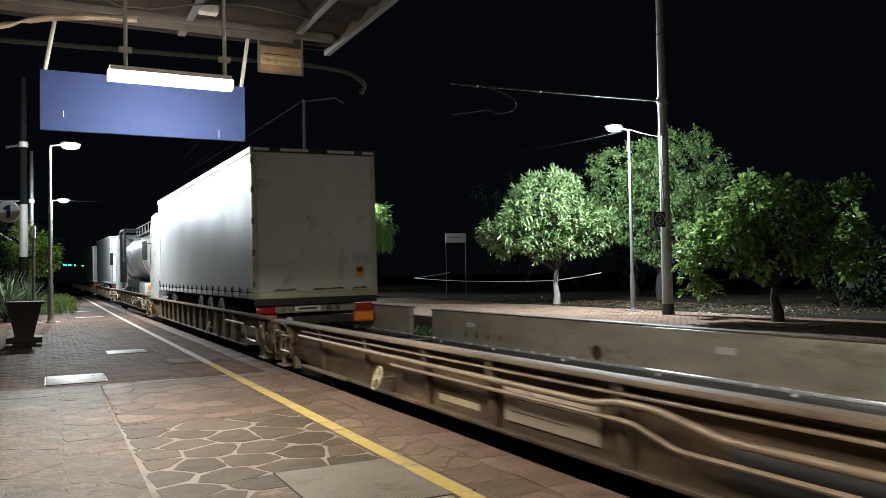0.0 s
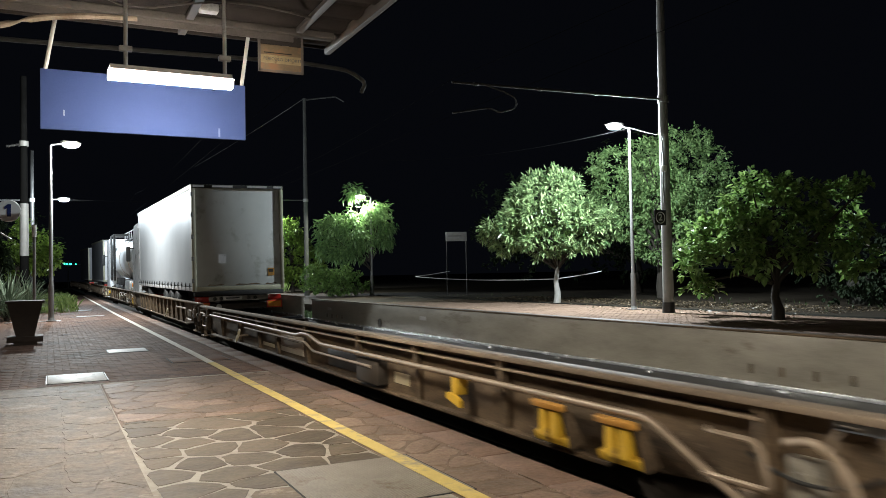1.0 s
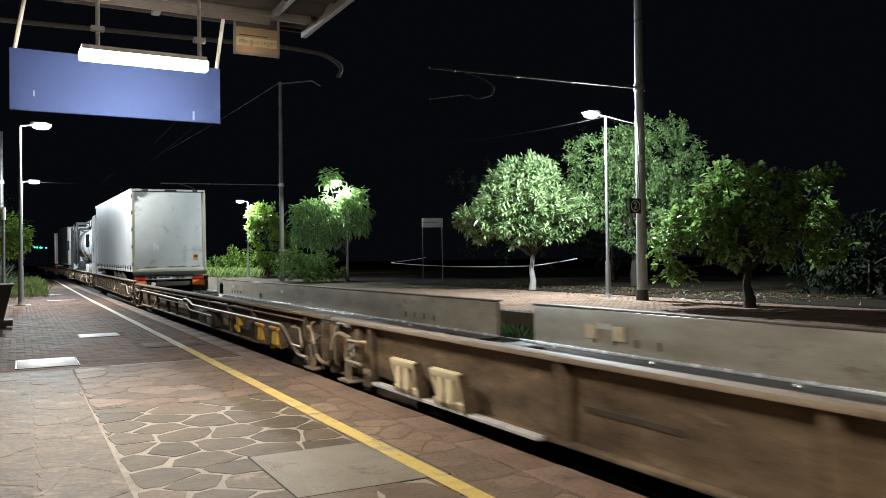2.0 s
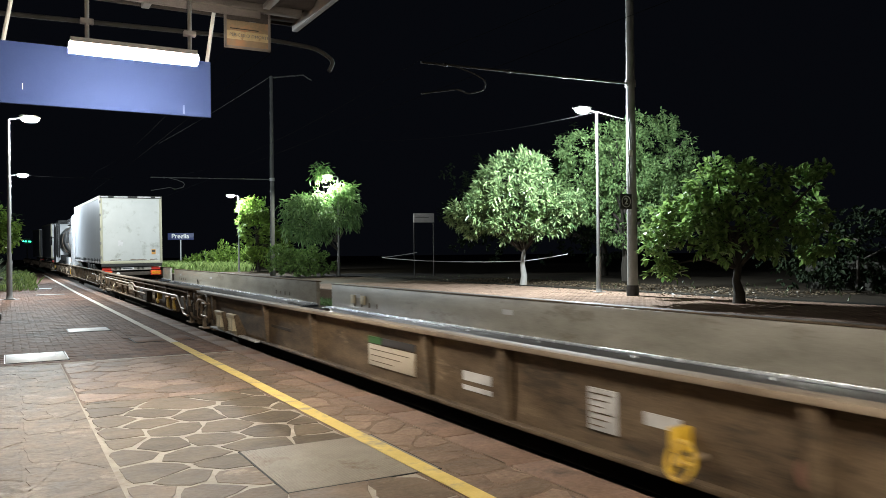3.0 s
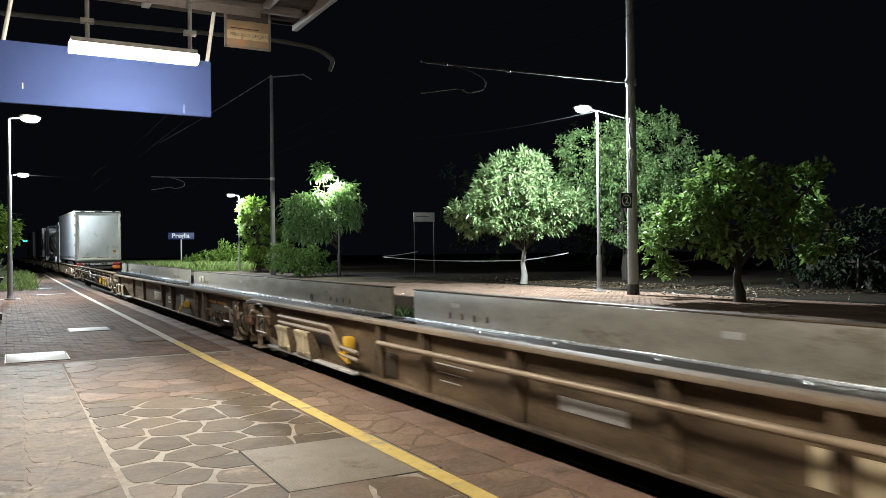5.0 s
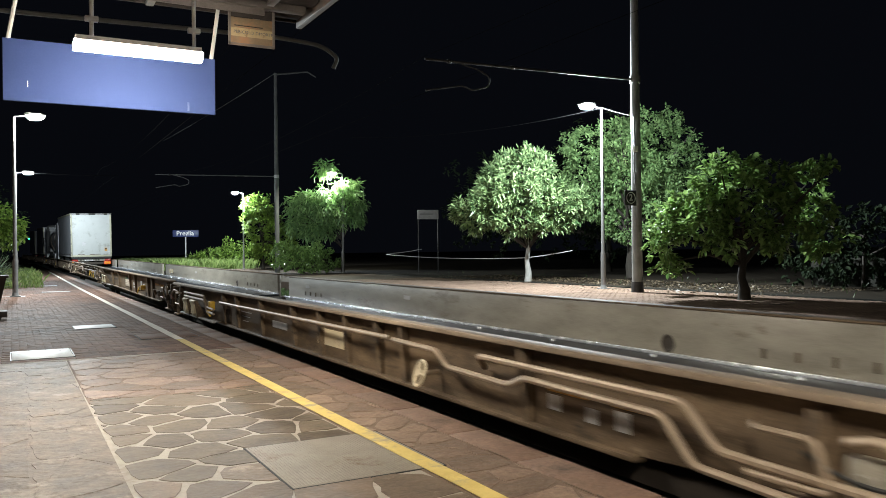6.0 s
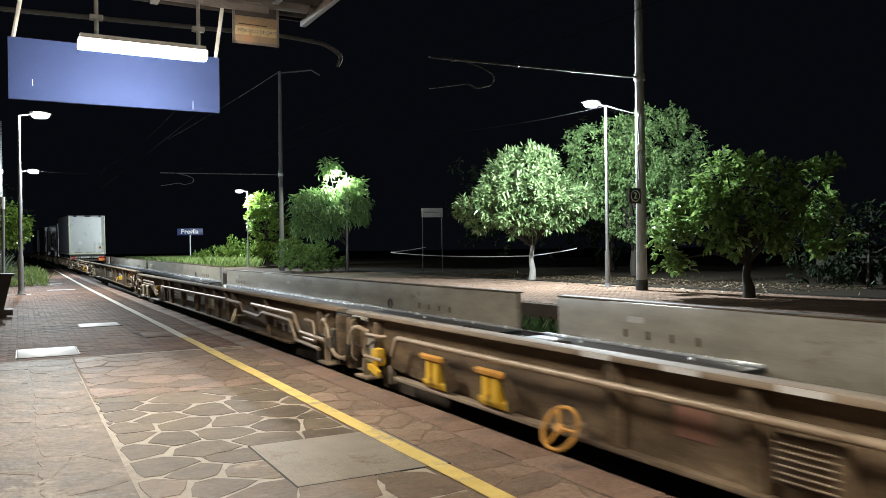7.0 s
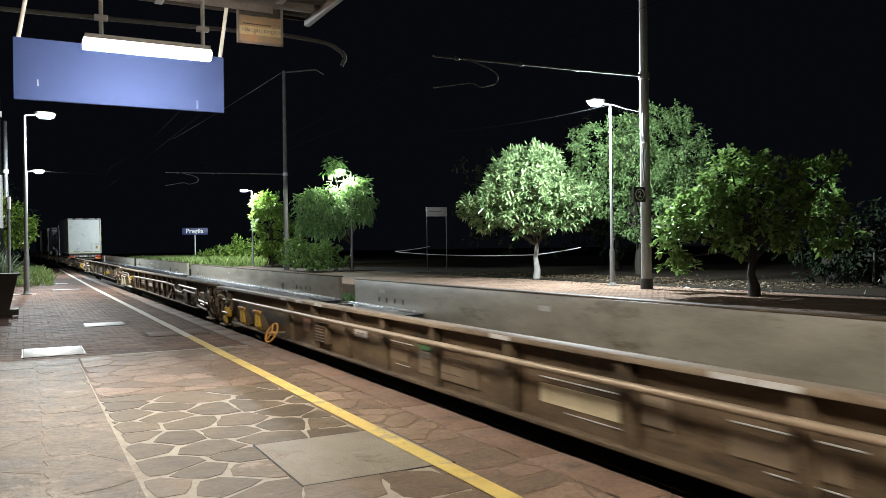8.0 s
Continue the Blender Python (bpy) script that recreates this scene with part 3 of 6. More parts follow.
def end_gear(parent, y, way):
    """Hoses, steps, valve and buffer gear at one end; way is +1 where the joint lies ahead."""
    e = part("end_plate", Shape().prism([(y - way * 0.95, 0.60), (y - way * 0.95, 1.05), (y - way * 0.2, 1.05), (y - way * 0.12, 0.80), (y - way * 0.35, 0.52)], "x", -1.24, -1.20), WAGON, parent)
    part("end_post", Shape().box(NX, -1.22, y - way * 0.17 - 0.05, y - way * 0.17 + 0.05, 0.50, 1.08, 0.012), WAGON, e)
    part("end_post", Shape().box(NX + 0.02, -1.22, y - way * 0.92 - 0.045, y - way * 0.92 + 0.045, 0.58, 1.08, 0.01), WAGON, e)
    hose = [(NX + 0.02, y - way * 0.75, 0.96), (NX - 0.04, y - way * 0.52, 1.02), (NX - 0.05, y - way * 0.36, 0.92), (NX - 0.05, y - way * 0.28, 0.70), (NX - 0.02, y - way * 0.14, 0.58), (NX + 0.04, y + way * 0.05, 0.60)]
    part("brake_hose", Shape().pipe(rounded(hose, 0.1, 4), 0.025, 10), PIPE, e, "thick dusty brake hose")
    part("hose_coupling", Shape().rod((NX - 0.05, y - way * 0.31, 0.80), (NX - 0.045, y - way * 0.27, 0.68), 0.046, n=10), UNDER, e, "dark hose coupling")
    part("step_rail", Shape().pipe(rounded([(NX, y - way * 1.25, 0.96), (NX - 0.06, y - way * 1.2, 0.96), (NX - 0.06, y - way * 0.86, 0.96), (NX - 0.06, y - way * 0.78, 0.72), (NX - 0.06, y - way * 1.25, 0.72)], 0.06), 0.018), PIPE, e)
    part("valve_box", Shape().box(-1.33, -1.12, y - way * 0.66 - 0.12, y - way * 0.66 + 0.12, 0.62, 0.90, 0.03).rod((-1.36, y - way * 0.66, 0.76), (-1.30, y - way * 0.66, 0.76), 0.07, n=12), POCKET, e, "grey valve box")
    part("foot_step", Shape().box(NX - 0.04, -1.15, y - way * 0.62 - 0.16, y - way * 0.62 + 0.16, 0.45, 0.48, 0.006).box(NX, -1.30, y - way * 0.62 - 0.02, y - way * 0.62 + 0.02, 0.48, 0.66), PIPE, e)
    part("hanging_box", Shape().box(-1.30, -1.14, y - way * 1.05 - 0.09, y - way * 1.05 + 0.09, 0.44, 0.64, 0.02), FLANGE, e, "pale hanging box")
    part("air_line", Shape().pipe(sagging((NX - 0.02, y - way * 0.95, 0.88), (NX - 0.01, y - way * 0.2, 0.90), 0.10), 0.012, 6), BLACK, e)
    part("grab_iron", Shape().pipe(rounded([(NX, y - way * 0.42, 1.08), (NX - 0.05, y - way * 0.42, 1.06), (NX - 0.05, y - way * 0.42, 0.66), (NX, y - way * 0.42, 0.62)], 0.04), 0.012, 6), FLANGE, e)
    part("brake_reservoir", Shape().rod((-1.12, y - way * 0.45, 0.62), (-1.12, y - way * 0.95, 0.62), 0.11, n=14), UNDER, e)


def pocket_wagon(s, ribs, label, pipe=None, extra=None, port=4.6, ledge_from=0.3):
    t = thing("pocket_wagon", on_track(s), label, "freight wagon", "wagons of the train")
    L = UNIT
    a, b = 0.16, L - 0.16
    part("top_flange", Shape().box(NX - 0.01, NX + 0.13, a, b, 1.128, 1.17, 0.008), FLANGE, t, "worn pale top edge of the side beam")
    web = [(0.55, 0.66), (0.55, 1.13), (L - 0.55, 1.13), (L - 0.55, 0.66), (L - 1.5, 0.60), (L - 2.2, 0.56), (2.2, 0.56), (1.5, 0.60)]
    part("side_web", Shape().prism(web, "x", -1.27, -1.235), WAGON, t, "dirt-streaked brown side of the wagon")
    part("bottom_lip", Shape().box(NX + 0.03, -1.20, 2.2, L - 2.2, 0.53, 0.565, 0.008), WAGON, t)
    for y in ribs:
        part("rib", Shape().prism([(NX + 0.015, 1.13), (-1.265, 1.13), (-1.265, 0.57), (-1.31, 0.57)], "y", y - 0.05, y + 0.05), WAGON, t)
    part("inner_rail", Shape().box(-1.20, -1.10, 0.5, L - 0.5, 1.00, 1.05, 0.012), FLANGE, t, "second rail inside the near beam")
    part("inner_web", Shape().box(-1.19, -1.16, 0.5, L - 0.5, 0.36, 1.00), UNDER, t)
    part("pocket_floor", Shape().box(-0.95, FX, 0.5, L - 0.5, 0.33, 0.40), UNDER, t)
    far = part("far_wall", Shape().box(FX, FX + 0.09, 0.42, L - 0.54, 0.52, 1.20, 0.012), POCKET, t, "grey inner face of the far side beam")
    part("wall_cap", Shape().box(FX - 0.012, FX + 0.13, 0.42, L - 0.54, 1.20, 1.222, 0.006), WAGON, far)
    part("ledge", Shape().box(0.80, FX - 0.002, ledge_from, L - 0.3, 0.66, 0.70), LEDGE, t, "glossy black loading ledge tinted blue for its reflection")
    part("guide_edge", Shape().box(FX - 0.05, FX - 0.006, ledge_from, L - 0.3, 0.70, 0.735, 0.008), GLINT_STEEL, t, "worn steel guide edge, pale blue for its lamp glint")
    for k in range(9 if ledge_from < 5 else 2):
        part("stud", Shape().rod((FX - 0.16, L - 1.2 - 1.75 * k, 0.70), (FX - 0.16, L - 1.2 - 1.75 * k, 0.725), 0.03, 0.022, 10), GLINT_STEEL, t)
    if port:
        part("wall_port", Shape().lathe([(0.095, -0.004), (0.085, -0.012), (0.065, -0.008), (0.05, 0.01)], Matrix.Translation((FX - 0.004, port, 0.83)) @ Matrix.Rotation(radians(90), 4, "Y"), 18), UNDER, far, "round port in the wall")
    for y0 in (2.3, L - 2.9):
        for k in range(4):
            part("wall_slot", Shape().box(FX - 0.012, FX - 0.001, y0 + 0.36 * k, y0 + 0.36 * k + 0.035, 0.81, 0.90, 0.003), WAGON, far)
    for y0 in (L - 2.1, L - 7.4):
        part("wall_label", Shape().box(FX - 0.006, FX - 0.001, y0, y0 + 0.26, 0.98, 1.05), COVER, far)
    for y in (0.34, L - 0.34):
        part("end_beam", Shape().box(-1.16, FX, y - 0.14, y + 0.14, 0.42, 0.64, 0.02), UNDER, t)
    for y0, y1 in ((0.5, 2.4), (L - 2.4, L - 0.5)):
        part("end_deck", Shape().box(-1.10, 0.80, y0, y1, 0.60, 0.64, 0.006), UNDER, t)
    # plate added to stop lamplight between wagons; stands for grey-green joint gear
    part("joint_light_stop", Shape().box(-1.13, -1.08, -0.30, 0.30, 0.42, 1.06, 0.01), POCKET, t, "grey-green plate added to block lamplight at the joint")
    for z in (0.62, 0.80, 0.98):
        part("guard_bar", Shape().rod((-1.16, -0.33, z), (-1.16, 0.33, z), 0.02, n=8), PIPE, t)
    end_gear(t, 0.0, -1), end_gear(t, L, 1)
    bogie(t, 0.0)
    if pipe:
        part("side_pipe", Shape().pipe(rounded([(NX - 0.05, y, z) for y, z in pipe], 0.09), 0.026, 10), PIPE, t, "dusty handrail pipe along the side")
    if extra:
        extra(t)
    TRAIN.append((t, s))
    return t


def extra_a(t):  # the empty wagon behind the truck
    part("lower_flange", Shape().box(NX + 0.015, -1.262, 0.9, 16.4, 1.045, 1.065, 0.005), PIPE, t, "narrow brown ledge under the top edge")
    handwheel(t, 13.1, 0.74, CREAM)
    placard(t, 9.5, 10.75, 0.64, 0.92, COVER_PLATE, 2)
    part("green_patch", Shape().box(-1.286, -1.262, 10.45, 10.73, 0.925, 0.985), LEAF_SIGN, t)
    lever(t, 4.27, 0.78)
    chock_rack(t, 2.75, YELLOW, "yellow wheel chock rack"), chock_rack(t, 1.98, YELLOW, "yellow wheel chock rack")
    part("footboard", Shape().box(NX - 0.05, NX + 0.05, 14.4, 16.3, 0.555, 0.585, 0.006), FLANGE, t)
    marking(t, 15.2, 15.7, 0.92, 0.98, ORANGE), marking(t, 14.5, 14.95, 0.92, 0.98, ORANGE)
    placard(t, 7.2, 8.3, 0.64, 0.86, DARK_LETTER, 0)
    part("lower_pipe", Shape().pipe(rounded([(NX - 0.03, 12.9, 0.90), (NX - 0.03, 9.0, 0.90), (NX - 0.03, 8.6, 0.80), (NX - 0.03, 6.4, 0.80)], 0.08), 0.018), PIPE, t)
    part("tool_box", Shape().box(NX - 0.03, -1.22, 6.2, 6.9, 0.60, 0.88, 0.02), UNDER, t)
    marking(t, 5.6, 6.0, 0.66, 0.78, CREAM), marking(t, 11.2, 12.0, 0.64, 0.70, CREAM)


def extra_b(t):
    chock_rack(t, 15.75, CREAM, "cream wheel chock rack"), chock_rack(t, 14.9, CREAM, "cream wheel chock rack")
    handwheel(t, 4.9, 0.72, YELLOW, 0.105)
    part("brake_bracket", Shape().box(NX - 0.03, -1.26, 5.02, 5.08, 0.72, 0.86, 0.01), YELLOW, t, "yellow handbrake bracket")
    placard(t, 8.5, 9.6, 0.68, 0.90, COVER_PLATE, 3), placard(t, 8.5, 9.25, 0.915, 0.985, DARK_LETTER, 0)
    part("green_patch", Shape().box(-1.286, -1.262, 9.27, 9.6, 0.915, 0.985), LEAF_SIGN, t)
    placard(t, 5.65, 5.92, 0.68, 0.96, COVER, 6)
    marking(t, 7.15, 7.6, 0.78, 0.86, COVER), marking(t, 7.15, 7.6, 0.70, 0.74, COVER), marking(t, 5.1, 5.4, 0.80, 0.88, COVER)
    part("round_mark", Shape().lathe([(0.085, -0.006), (0.085, 0.006)], Matrix.Translation((-1.275, 4.25, 0.76)) @ Matrix.Rotation(radians(90), 4, "Y"), 20), RED, t, "faded red round mark")
    marking(t, 2.55, 3.1, 0.94, 0.99, ORANGE), marking(t, 1.75, 2.4, 0.94, 0.99, ORANGE)
    for y in (2.75, 2.2, 1.95, 1.6):
        part("clamp", Shape().box(NX, -1.26, y - 0.05, y + 0.05, 0.70, 0.84, 0.015).box(NX - 0.02, NX + 0.02, y - 0.07, y + 0.07, 0.80, 0.84, 0.008), WAGON, t)
        marking(t, y - 0.10, y + 0.02, 0.64, 0.69, COVER)
    marking(t, 12.3, 13.2, 0.80, 0.84, UNDER), marking(t, 1.05, 1.45, 0.66, 0.90, COVER)
    part("footboard", Shape().box(NX - 0.05, NX + 0.05, 13.6, 16.6, 0.535, 0.565, 0.006), COVER, t)
    # plates stand in for yellow racks seen through openings in the far wall
    for y in (16.35, 15.85):
        part("rack_stand_in", Shape().box(FX - 0.03, FX - 0.002, y - 0.10, y + 0.10, 0.86, 1.03, 0.006), CREAM, t, "plate standing in for a yellow rack beyond the wall")


def extra_c(t):
    chock_rack(t, 16.0, CREAM, "cream wheel chock rack"), chock_rack(t, 15.2, CREAM, "cream wheel chock rack")
    lever(t, 13.8, 0.78)
    handwheel(t, 4.8, 0.76, CREAM, 0.115)
    part("footboard", Shape().box(NX - 0.05, NX + 0.05, 13.6, 16.8, 0.535, 0.565, 0.006), COVER, t)
    for z in (1.02, 0.94):
        part("twin_pipe", Shape().pipe(rounded([(NX, 16.3, z), (NX - 0.06, 16.2, z), (NX - 0.06, 14.2, z), (NX - 0.06, 13.95, z - 0.2), (NX - 0.06, 13.4, z - 0.22)], 0.08), 0.024, 8), PIPE, t)
    part("red_hose_head", Shape().rod((NX - 0.07, 17.72, 0.87), (NX - 0.06, 17.60, 0.81), 0.042, 0.032, 10), RED, t, "red brake hose coupling")
    part("lower_pipe", Shape().pipe(rounded([(NX - 0.05, 5.5, 0.99), (NX - 0.05, 4.6, 0.98), (NX - 0.05, 4.42, 0.86), (NX - 0.05, 3.45, 0.84), (NX - 0.05, 3.25, 0.92), (NX - 0.05, 1.85, 0.90), (NX - 0.05, 1.62, 0.66), (NX - 0.05, 0.7, 0.63)], 0.07), 0.026), PIPE, t)
    part("lower_pipe", Shape().pipe(rounded([(NX + 0.05, 3.95, 0.90), (NX - 0.05, 3.9, 1.01), (NX - 0.05, 1.68, 1.0), (NX - 0.05, 1.45, 0.78), (NX - 0.05, 0.5, 0.76)], 0.07), 0.026), PIPE, t)
    placard(t, 12.75, 13.3, 0.60, 0.84, UNDER, 3, WAGON)
    for k in range(4):
        marking(t, 11.2 + 0.1 * k, 12.0 - 0.05 * k, 0.93 - 0.075 * k, 0.94 - 0.075 * k, COVER)
    marking(t, 2.72, 3.15, 0.83, 0.88, ORANGE), marking(t, 2.05, 2.45, 0.83, 0.88, ORANGE), marking(t, 3.0, 3.15, 0.70, 0.81, COVER), marking(t, 2.6, 2.72, 0.68, 0.78, COVER), marking(t, 2.28, 2.42, 0.68, 0.81, COVER), marking(t, 7.2, 8.1, 0.7, 0.9, CREAM), marking(t, 9.4, 10.1, 0.74, 0.84, COVER)


def extra_d(t):
    lever(t, 17.05, 0.66)
    chock_rack(t, 15.7, YELLOW, "yellow wheel chock rack"), chock_rack(t, 14.72, YELLOW, "yellow wheel chock rack")
    handwheel(t, 13.75, 0.64, ORANGE, 0.15, 10)
    part("footboard", Shape().box(NX - 0.05, NX + 0.05, 14.1, 16.6, 0.555, 0.585, 0.006), FLANGE, t)
    lo = part("louvre", Shape().box(NX + 0.01, -1.26, 11.75, 12.15, 0.66, 0.92, 0.008), WAGON, t, "louvred vent plate")
    for k in range(6):
        part("louvre_slat", Shape().box(NX - 0.012, NX + 0.012, 11.78, 12.12, 0.69 + 0.037 * k, 0.695 + 0.037 * k), FLANGE, lo)
    for y in (13.5, 12.75, 11.95, 7.6, 5.3, 5.0, 3.9):
        part("flange_plate", Shape().box(NX - 0.014, NX - 0.008, y - 0.14, y + 0.14, 1.132, 1.166), COVER, t, "whitish worn plate on the top edge")
    marking(t, 12.6, 12.9, 0.74, 0.94, RED)
    for y0, w in ((9.4, 0.6), (6.2, 1.0), (4.6, 0.8)):
        marking(t, y0, y0 + w, 0.884, 0.892, COVER), marking(t, y0 + 0.1, y0 + w, 0.70, 0.84, CREAM if w > 0.96 else WAGON_PALE), marking(t, y0 + 0.1, y0 + 0.7 * w, 0.655, 0.662, COVER)
    placard(t, 10.6, 10.95, 0.84, 0.94, COVER, 1)
    placard(t, 8.12, 9.25, 0.64, 0.86, WAGON_PALE, 2), placard(t, 8.12, 9.25, 0.925, 0.965, FLANGE, 0)
    part("green_patch", Shape().box(-1.286, -1.262, 9.0, 9.25, 0.872, 0.915), LEAF_SIGN, t)
    placard(t, 5.85, 6.1, 0.74, 0.98, FLANGE, 1)


COVER_PLATE = material("dusty_white_plate", ((0.40, 0.35, 0.28), (0.56, 0.50, 0.41)), 4, 0.6, bump=0.1, grime=(0.26, 0.2, 0.14), grime_scale=3)
WAGON_PALE = material("paler_wagon_patch", ((0.15, 0.11, 0.075), (0.26, 0.20, 0.14)), 3, 0.7, bump=0.2)
LEAF_SIGN = material("green_paint", ((0.03, 0.10, 0.03), (0.05, 0.14, 0.05)), 4, 0.6, bump=0.05)


def each_gap(first, last, step):
    return [first + step * k for k in range(int((last - first) / step) + 1)]


LONG_PIPE = [(16.3, 1.0), (9.35, 0.98), (9.1, 1.02), (8.75, 1.02), (8.2, 0.93), (1.7, 0.95), (0.95, 0.60), (0.6, 0.60)]
pocket_wagon(JOINTS[0], each_gap(2.2, 16, 1.5), "brown pocket wagon far ahead in the train")
pocket_wagon(JOINTS[1], each_gap(2.2, 16, 1.5), "brown pocket wagon under a dark trailer")
pocket_wagon(JOINTS[2], each_gap(2.2, 16, 1.5), "brown pocket wagon under a dark lorry trailer")
pocket_wagon(JOINTS[3], each_gap(2.2, 16, 1.5), "brown pocket wagon loaded with a tank truck", extra=extra_c)
pocket_wagon(JOINTS[4], each_gap(3.2, 15.2, 0.95), "brown pocket wagon loaded with a grey curtain trailer", extra=lambda t: (handwheel(t, 5.2, 0.74, CREAM), chock_rack(t, 16.6, YELLOW, "yellow wheel chock rack"),
             part("lower_pipe", Shape().pipe(rounded([(NX - 0.04, 3.6, 0.98), (NX - 0.04, 1.9, 0.98), (NX - 0.04, 1.7, 0.72), (NX - 0.04, 0.8, 0.72)], 0.07), 0.022), PIPE, t)))
pocket_wagon(JOINTS[5], [13.85, 12.2, 10.9, 9.2, 7.0, 5.3, 3.6, 0.9, 15.6], "empty brown pocket wagon with long handrail pipe", LONG_PIPE, extra_a, 12.9)
pocket_wagon(JOINTS[6], [16.8, 11.3, 8.2, 6.9, 4.2, 3.35, 13.4], "empty brown pocket wagon with plain ribbed side", None, extra_b)
pocket_wagon(JOINTS[7], [13.07, 12.1, 10.6, 9.0, 7.9, 7.0, 6.1, 5.5, 3.4], "empty brown pocket wagon with cream chock racks", [(12.9, 0.96), (5.6, 1.0)], extra_c)
pocket_wagon(JOINTS[8], [12.3, 11.1, 10.0, 8.85, 7.55, 6.2, 4.9, 3.7, 13.4], "empty brown pocket wagon with yellow chock racks", [(16.6, 0.80), (16.5, 0.985), (2.4, 1.0)], extra_d, None, 14.4)
pocket_wagon(JOINTS[9], each_gap(2.4, 15.6, 1.35), "empty brown pocket wagon at the tail", LONG_PIPE, extra_a)


def truck_wheel(parent, x, y, z, r=0.5, w=0.30):
    sx = 1 if x > 0 else -1
    m = Matrix.Translation((x, y, z)) @ Matrix.Rotation(radians(90 * sx), 4, "Y")
    ty = part("tyre", Shape().lathe([(0.30, -w / 2), (r - 0.03, -w / 2), (r, -w / 2 + 0.04), (r, w / 2 - 0.04), (r - 0.03, w / 2), (0.30, w / 2 - 0.02), (0.29, w / 2 - 0.06)], m, 28), BLACK, parent, "black tyre")
    part("rim", Shape().lathe([(0.31, w / 2 - 0.03), (0.30, w / 2 - 0.05), (0.22, w / 2 - 0.12), (0.14, w / 2 - 0.10), (0.12, w / 2 - 0.02), (0.03, w / 2 - 0.01)], m, 24), POLE, ty, "grey steel rim")


def box_trailer(s, length, skin, rear, label, detail=True):
    """A semi-trailer: local y runs from its tail forwards, z from the rail."""
    t = thing("semi_trailer", on_track(s), label, "trailer")
    x0, x1, z0, z1 = -1.21, 1.28, 1.56, 4.32
    up = 0.20 / length  # the roof climbs a little towards the front
    cu = Shape()
    n = 60
    rngc = random.Random(5)
    cols = []
    for i in range(n + 1):
        y = 0.12 + (length - 0.2) * i / n
        wob = [0.004 * math.sin(y * 2.2 + 1.3 * k) + 0.0025 * rngc.uniform(-1, 1) for k in range(5)]
        cols.append([cu.bm.verts.new((x0 + wob[k] * (0.3 if k in (0, 4) else 1), y, z0 + (z1 + up * y - 0.08 - z0) * k / 4)) for k in range(5)])
    for a, b in zip(cols, cols[1:]):
        for k in range(4):
            f = cu.bm.faces.new((a[k], b[k], b[k + 1], a[k + 1]))
            f.smooth = True
    part("side_curtain", cu, skin, t, "taut tarpaulin curtain with soft waves")
    part("side_wall", Shape().prism([(0.12, z0), (length - 0.05, z0), (length - 0.05, z1 + 0.12), (0.12, z1 - 0.08)], "x", x1 - 0.04, x1), skin, t)
    part("front_wall", Shape().box(x0 + 0.02, x1, length - 0.06, length, z0 - 0.1, z1 + 0.18, 0.02), skin, t)
    part("roof", Shape().prism([(0.05, z1 - 0.06), (length - 0.02, z1 + 0.14), (length - 0.02, z1 + 0.20), (0.05, z1)], "x", x0, x1), skin, t)
    part("roof_rail", Shape().prism([(0.02, z1 - 0.10), (length - 0.02, z1 + 0.10), (length - 0.02, z1 + 0.215), (0.02, z1 + 0.015)], "x", x0 - 0.02, x0 + 0.05), DOOR_FRAME, t)
    part("load_floor", Shape().box(x0 + 0.04, x1 - 0.05, 0.1, length - 0.1, z0 - 0.12, z0, 0.01), UNDER, t)
    part("side_rail", Shape().box(x0 - 0.012, x0 + 0.04, 0.06, length - 0.06, z0 - 0.13, z0 - 0.02, 0.01), COVER, t)
    # tail: two doors in a frame
    fr = Shape().box(x0 - 0.01, x0 + 0.09, -0.03, 0.12, z0 - 0.14, z1 + 0.01, 0.012).box(x1 - 0.09, x1 + 0.01, -0.03, 0.12, z0 - 0.14, z1 + 0.01, 0.012)
    fr.box(x0 + 0.09, x1 - 0.09, -0.03, 0.12, z1 - 0.09, z1 + 0.01, 0.012).box(x0 + 0.09, x1 - 0.09, -0.03, 0.12, z0 - 0.14, z0 - 0.02, 0.012)
    part("rear_frame", fr, DOOR_FRAME, t, "yellow-stained rear door frame")
    mid = (x0 + x1) / 2
    part("rear_panel", Shape().box(x0 + 0.092, x1 - 0.092, 0.0, 0.05, z0 - 0.015, z1 - 0.092, 0.008), rear, t, "dusty grey rear curtain")
    part("rear_sill", Shape().box(x0 + 0.02, x1 - 0.02, -0.05, 0.05, z0 - 0.27, z0 - 0.145, 0.012), BLACK, t, "black sill bar under the rear")
    if detail:
        for zz in (z0 + 0.15, z0 + 0.75, z0 + 1.35, z0 + 1.95, z1 - 0.25):
            part("hinge", Shape().box(x0 - 0.03, x0 + 0.03, -0.045, 0.0, zz - 0.06, zz + 0.06, 0.008), POLE, t)
        for x, w in ((-0.85, 0.5), (-0.1, 0.75), (0.75, 0.35)):
            part("rust_run", Shape().prism([(x, z0 + 0.0), (x + w, z0 + 0.012), (x + w * 0.8, z0 + 0.05), (x + w * 0.45, z0 + 0.028), (x + w * 0.15, z0 + 0.045)], "y", -0.003, 0.001), RUSTY, t)
    part("top_bar", Shape().box(x0 + 0.01, x1 - 0.01, -0.05, -0.03, z1 - 0.085, z1 + 0.005, 0.004), BLACK, t)
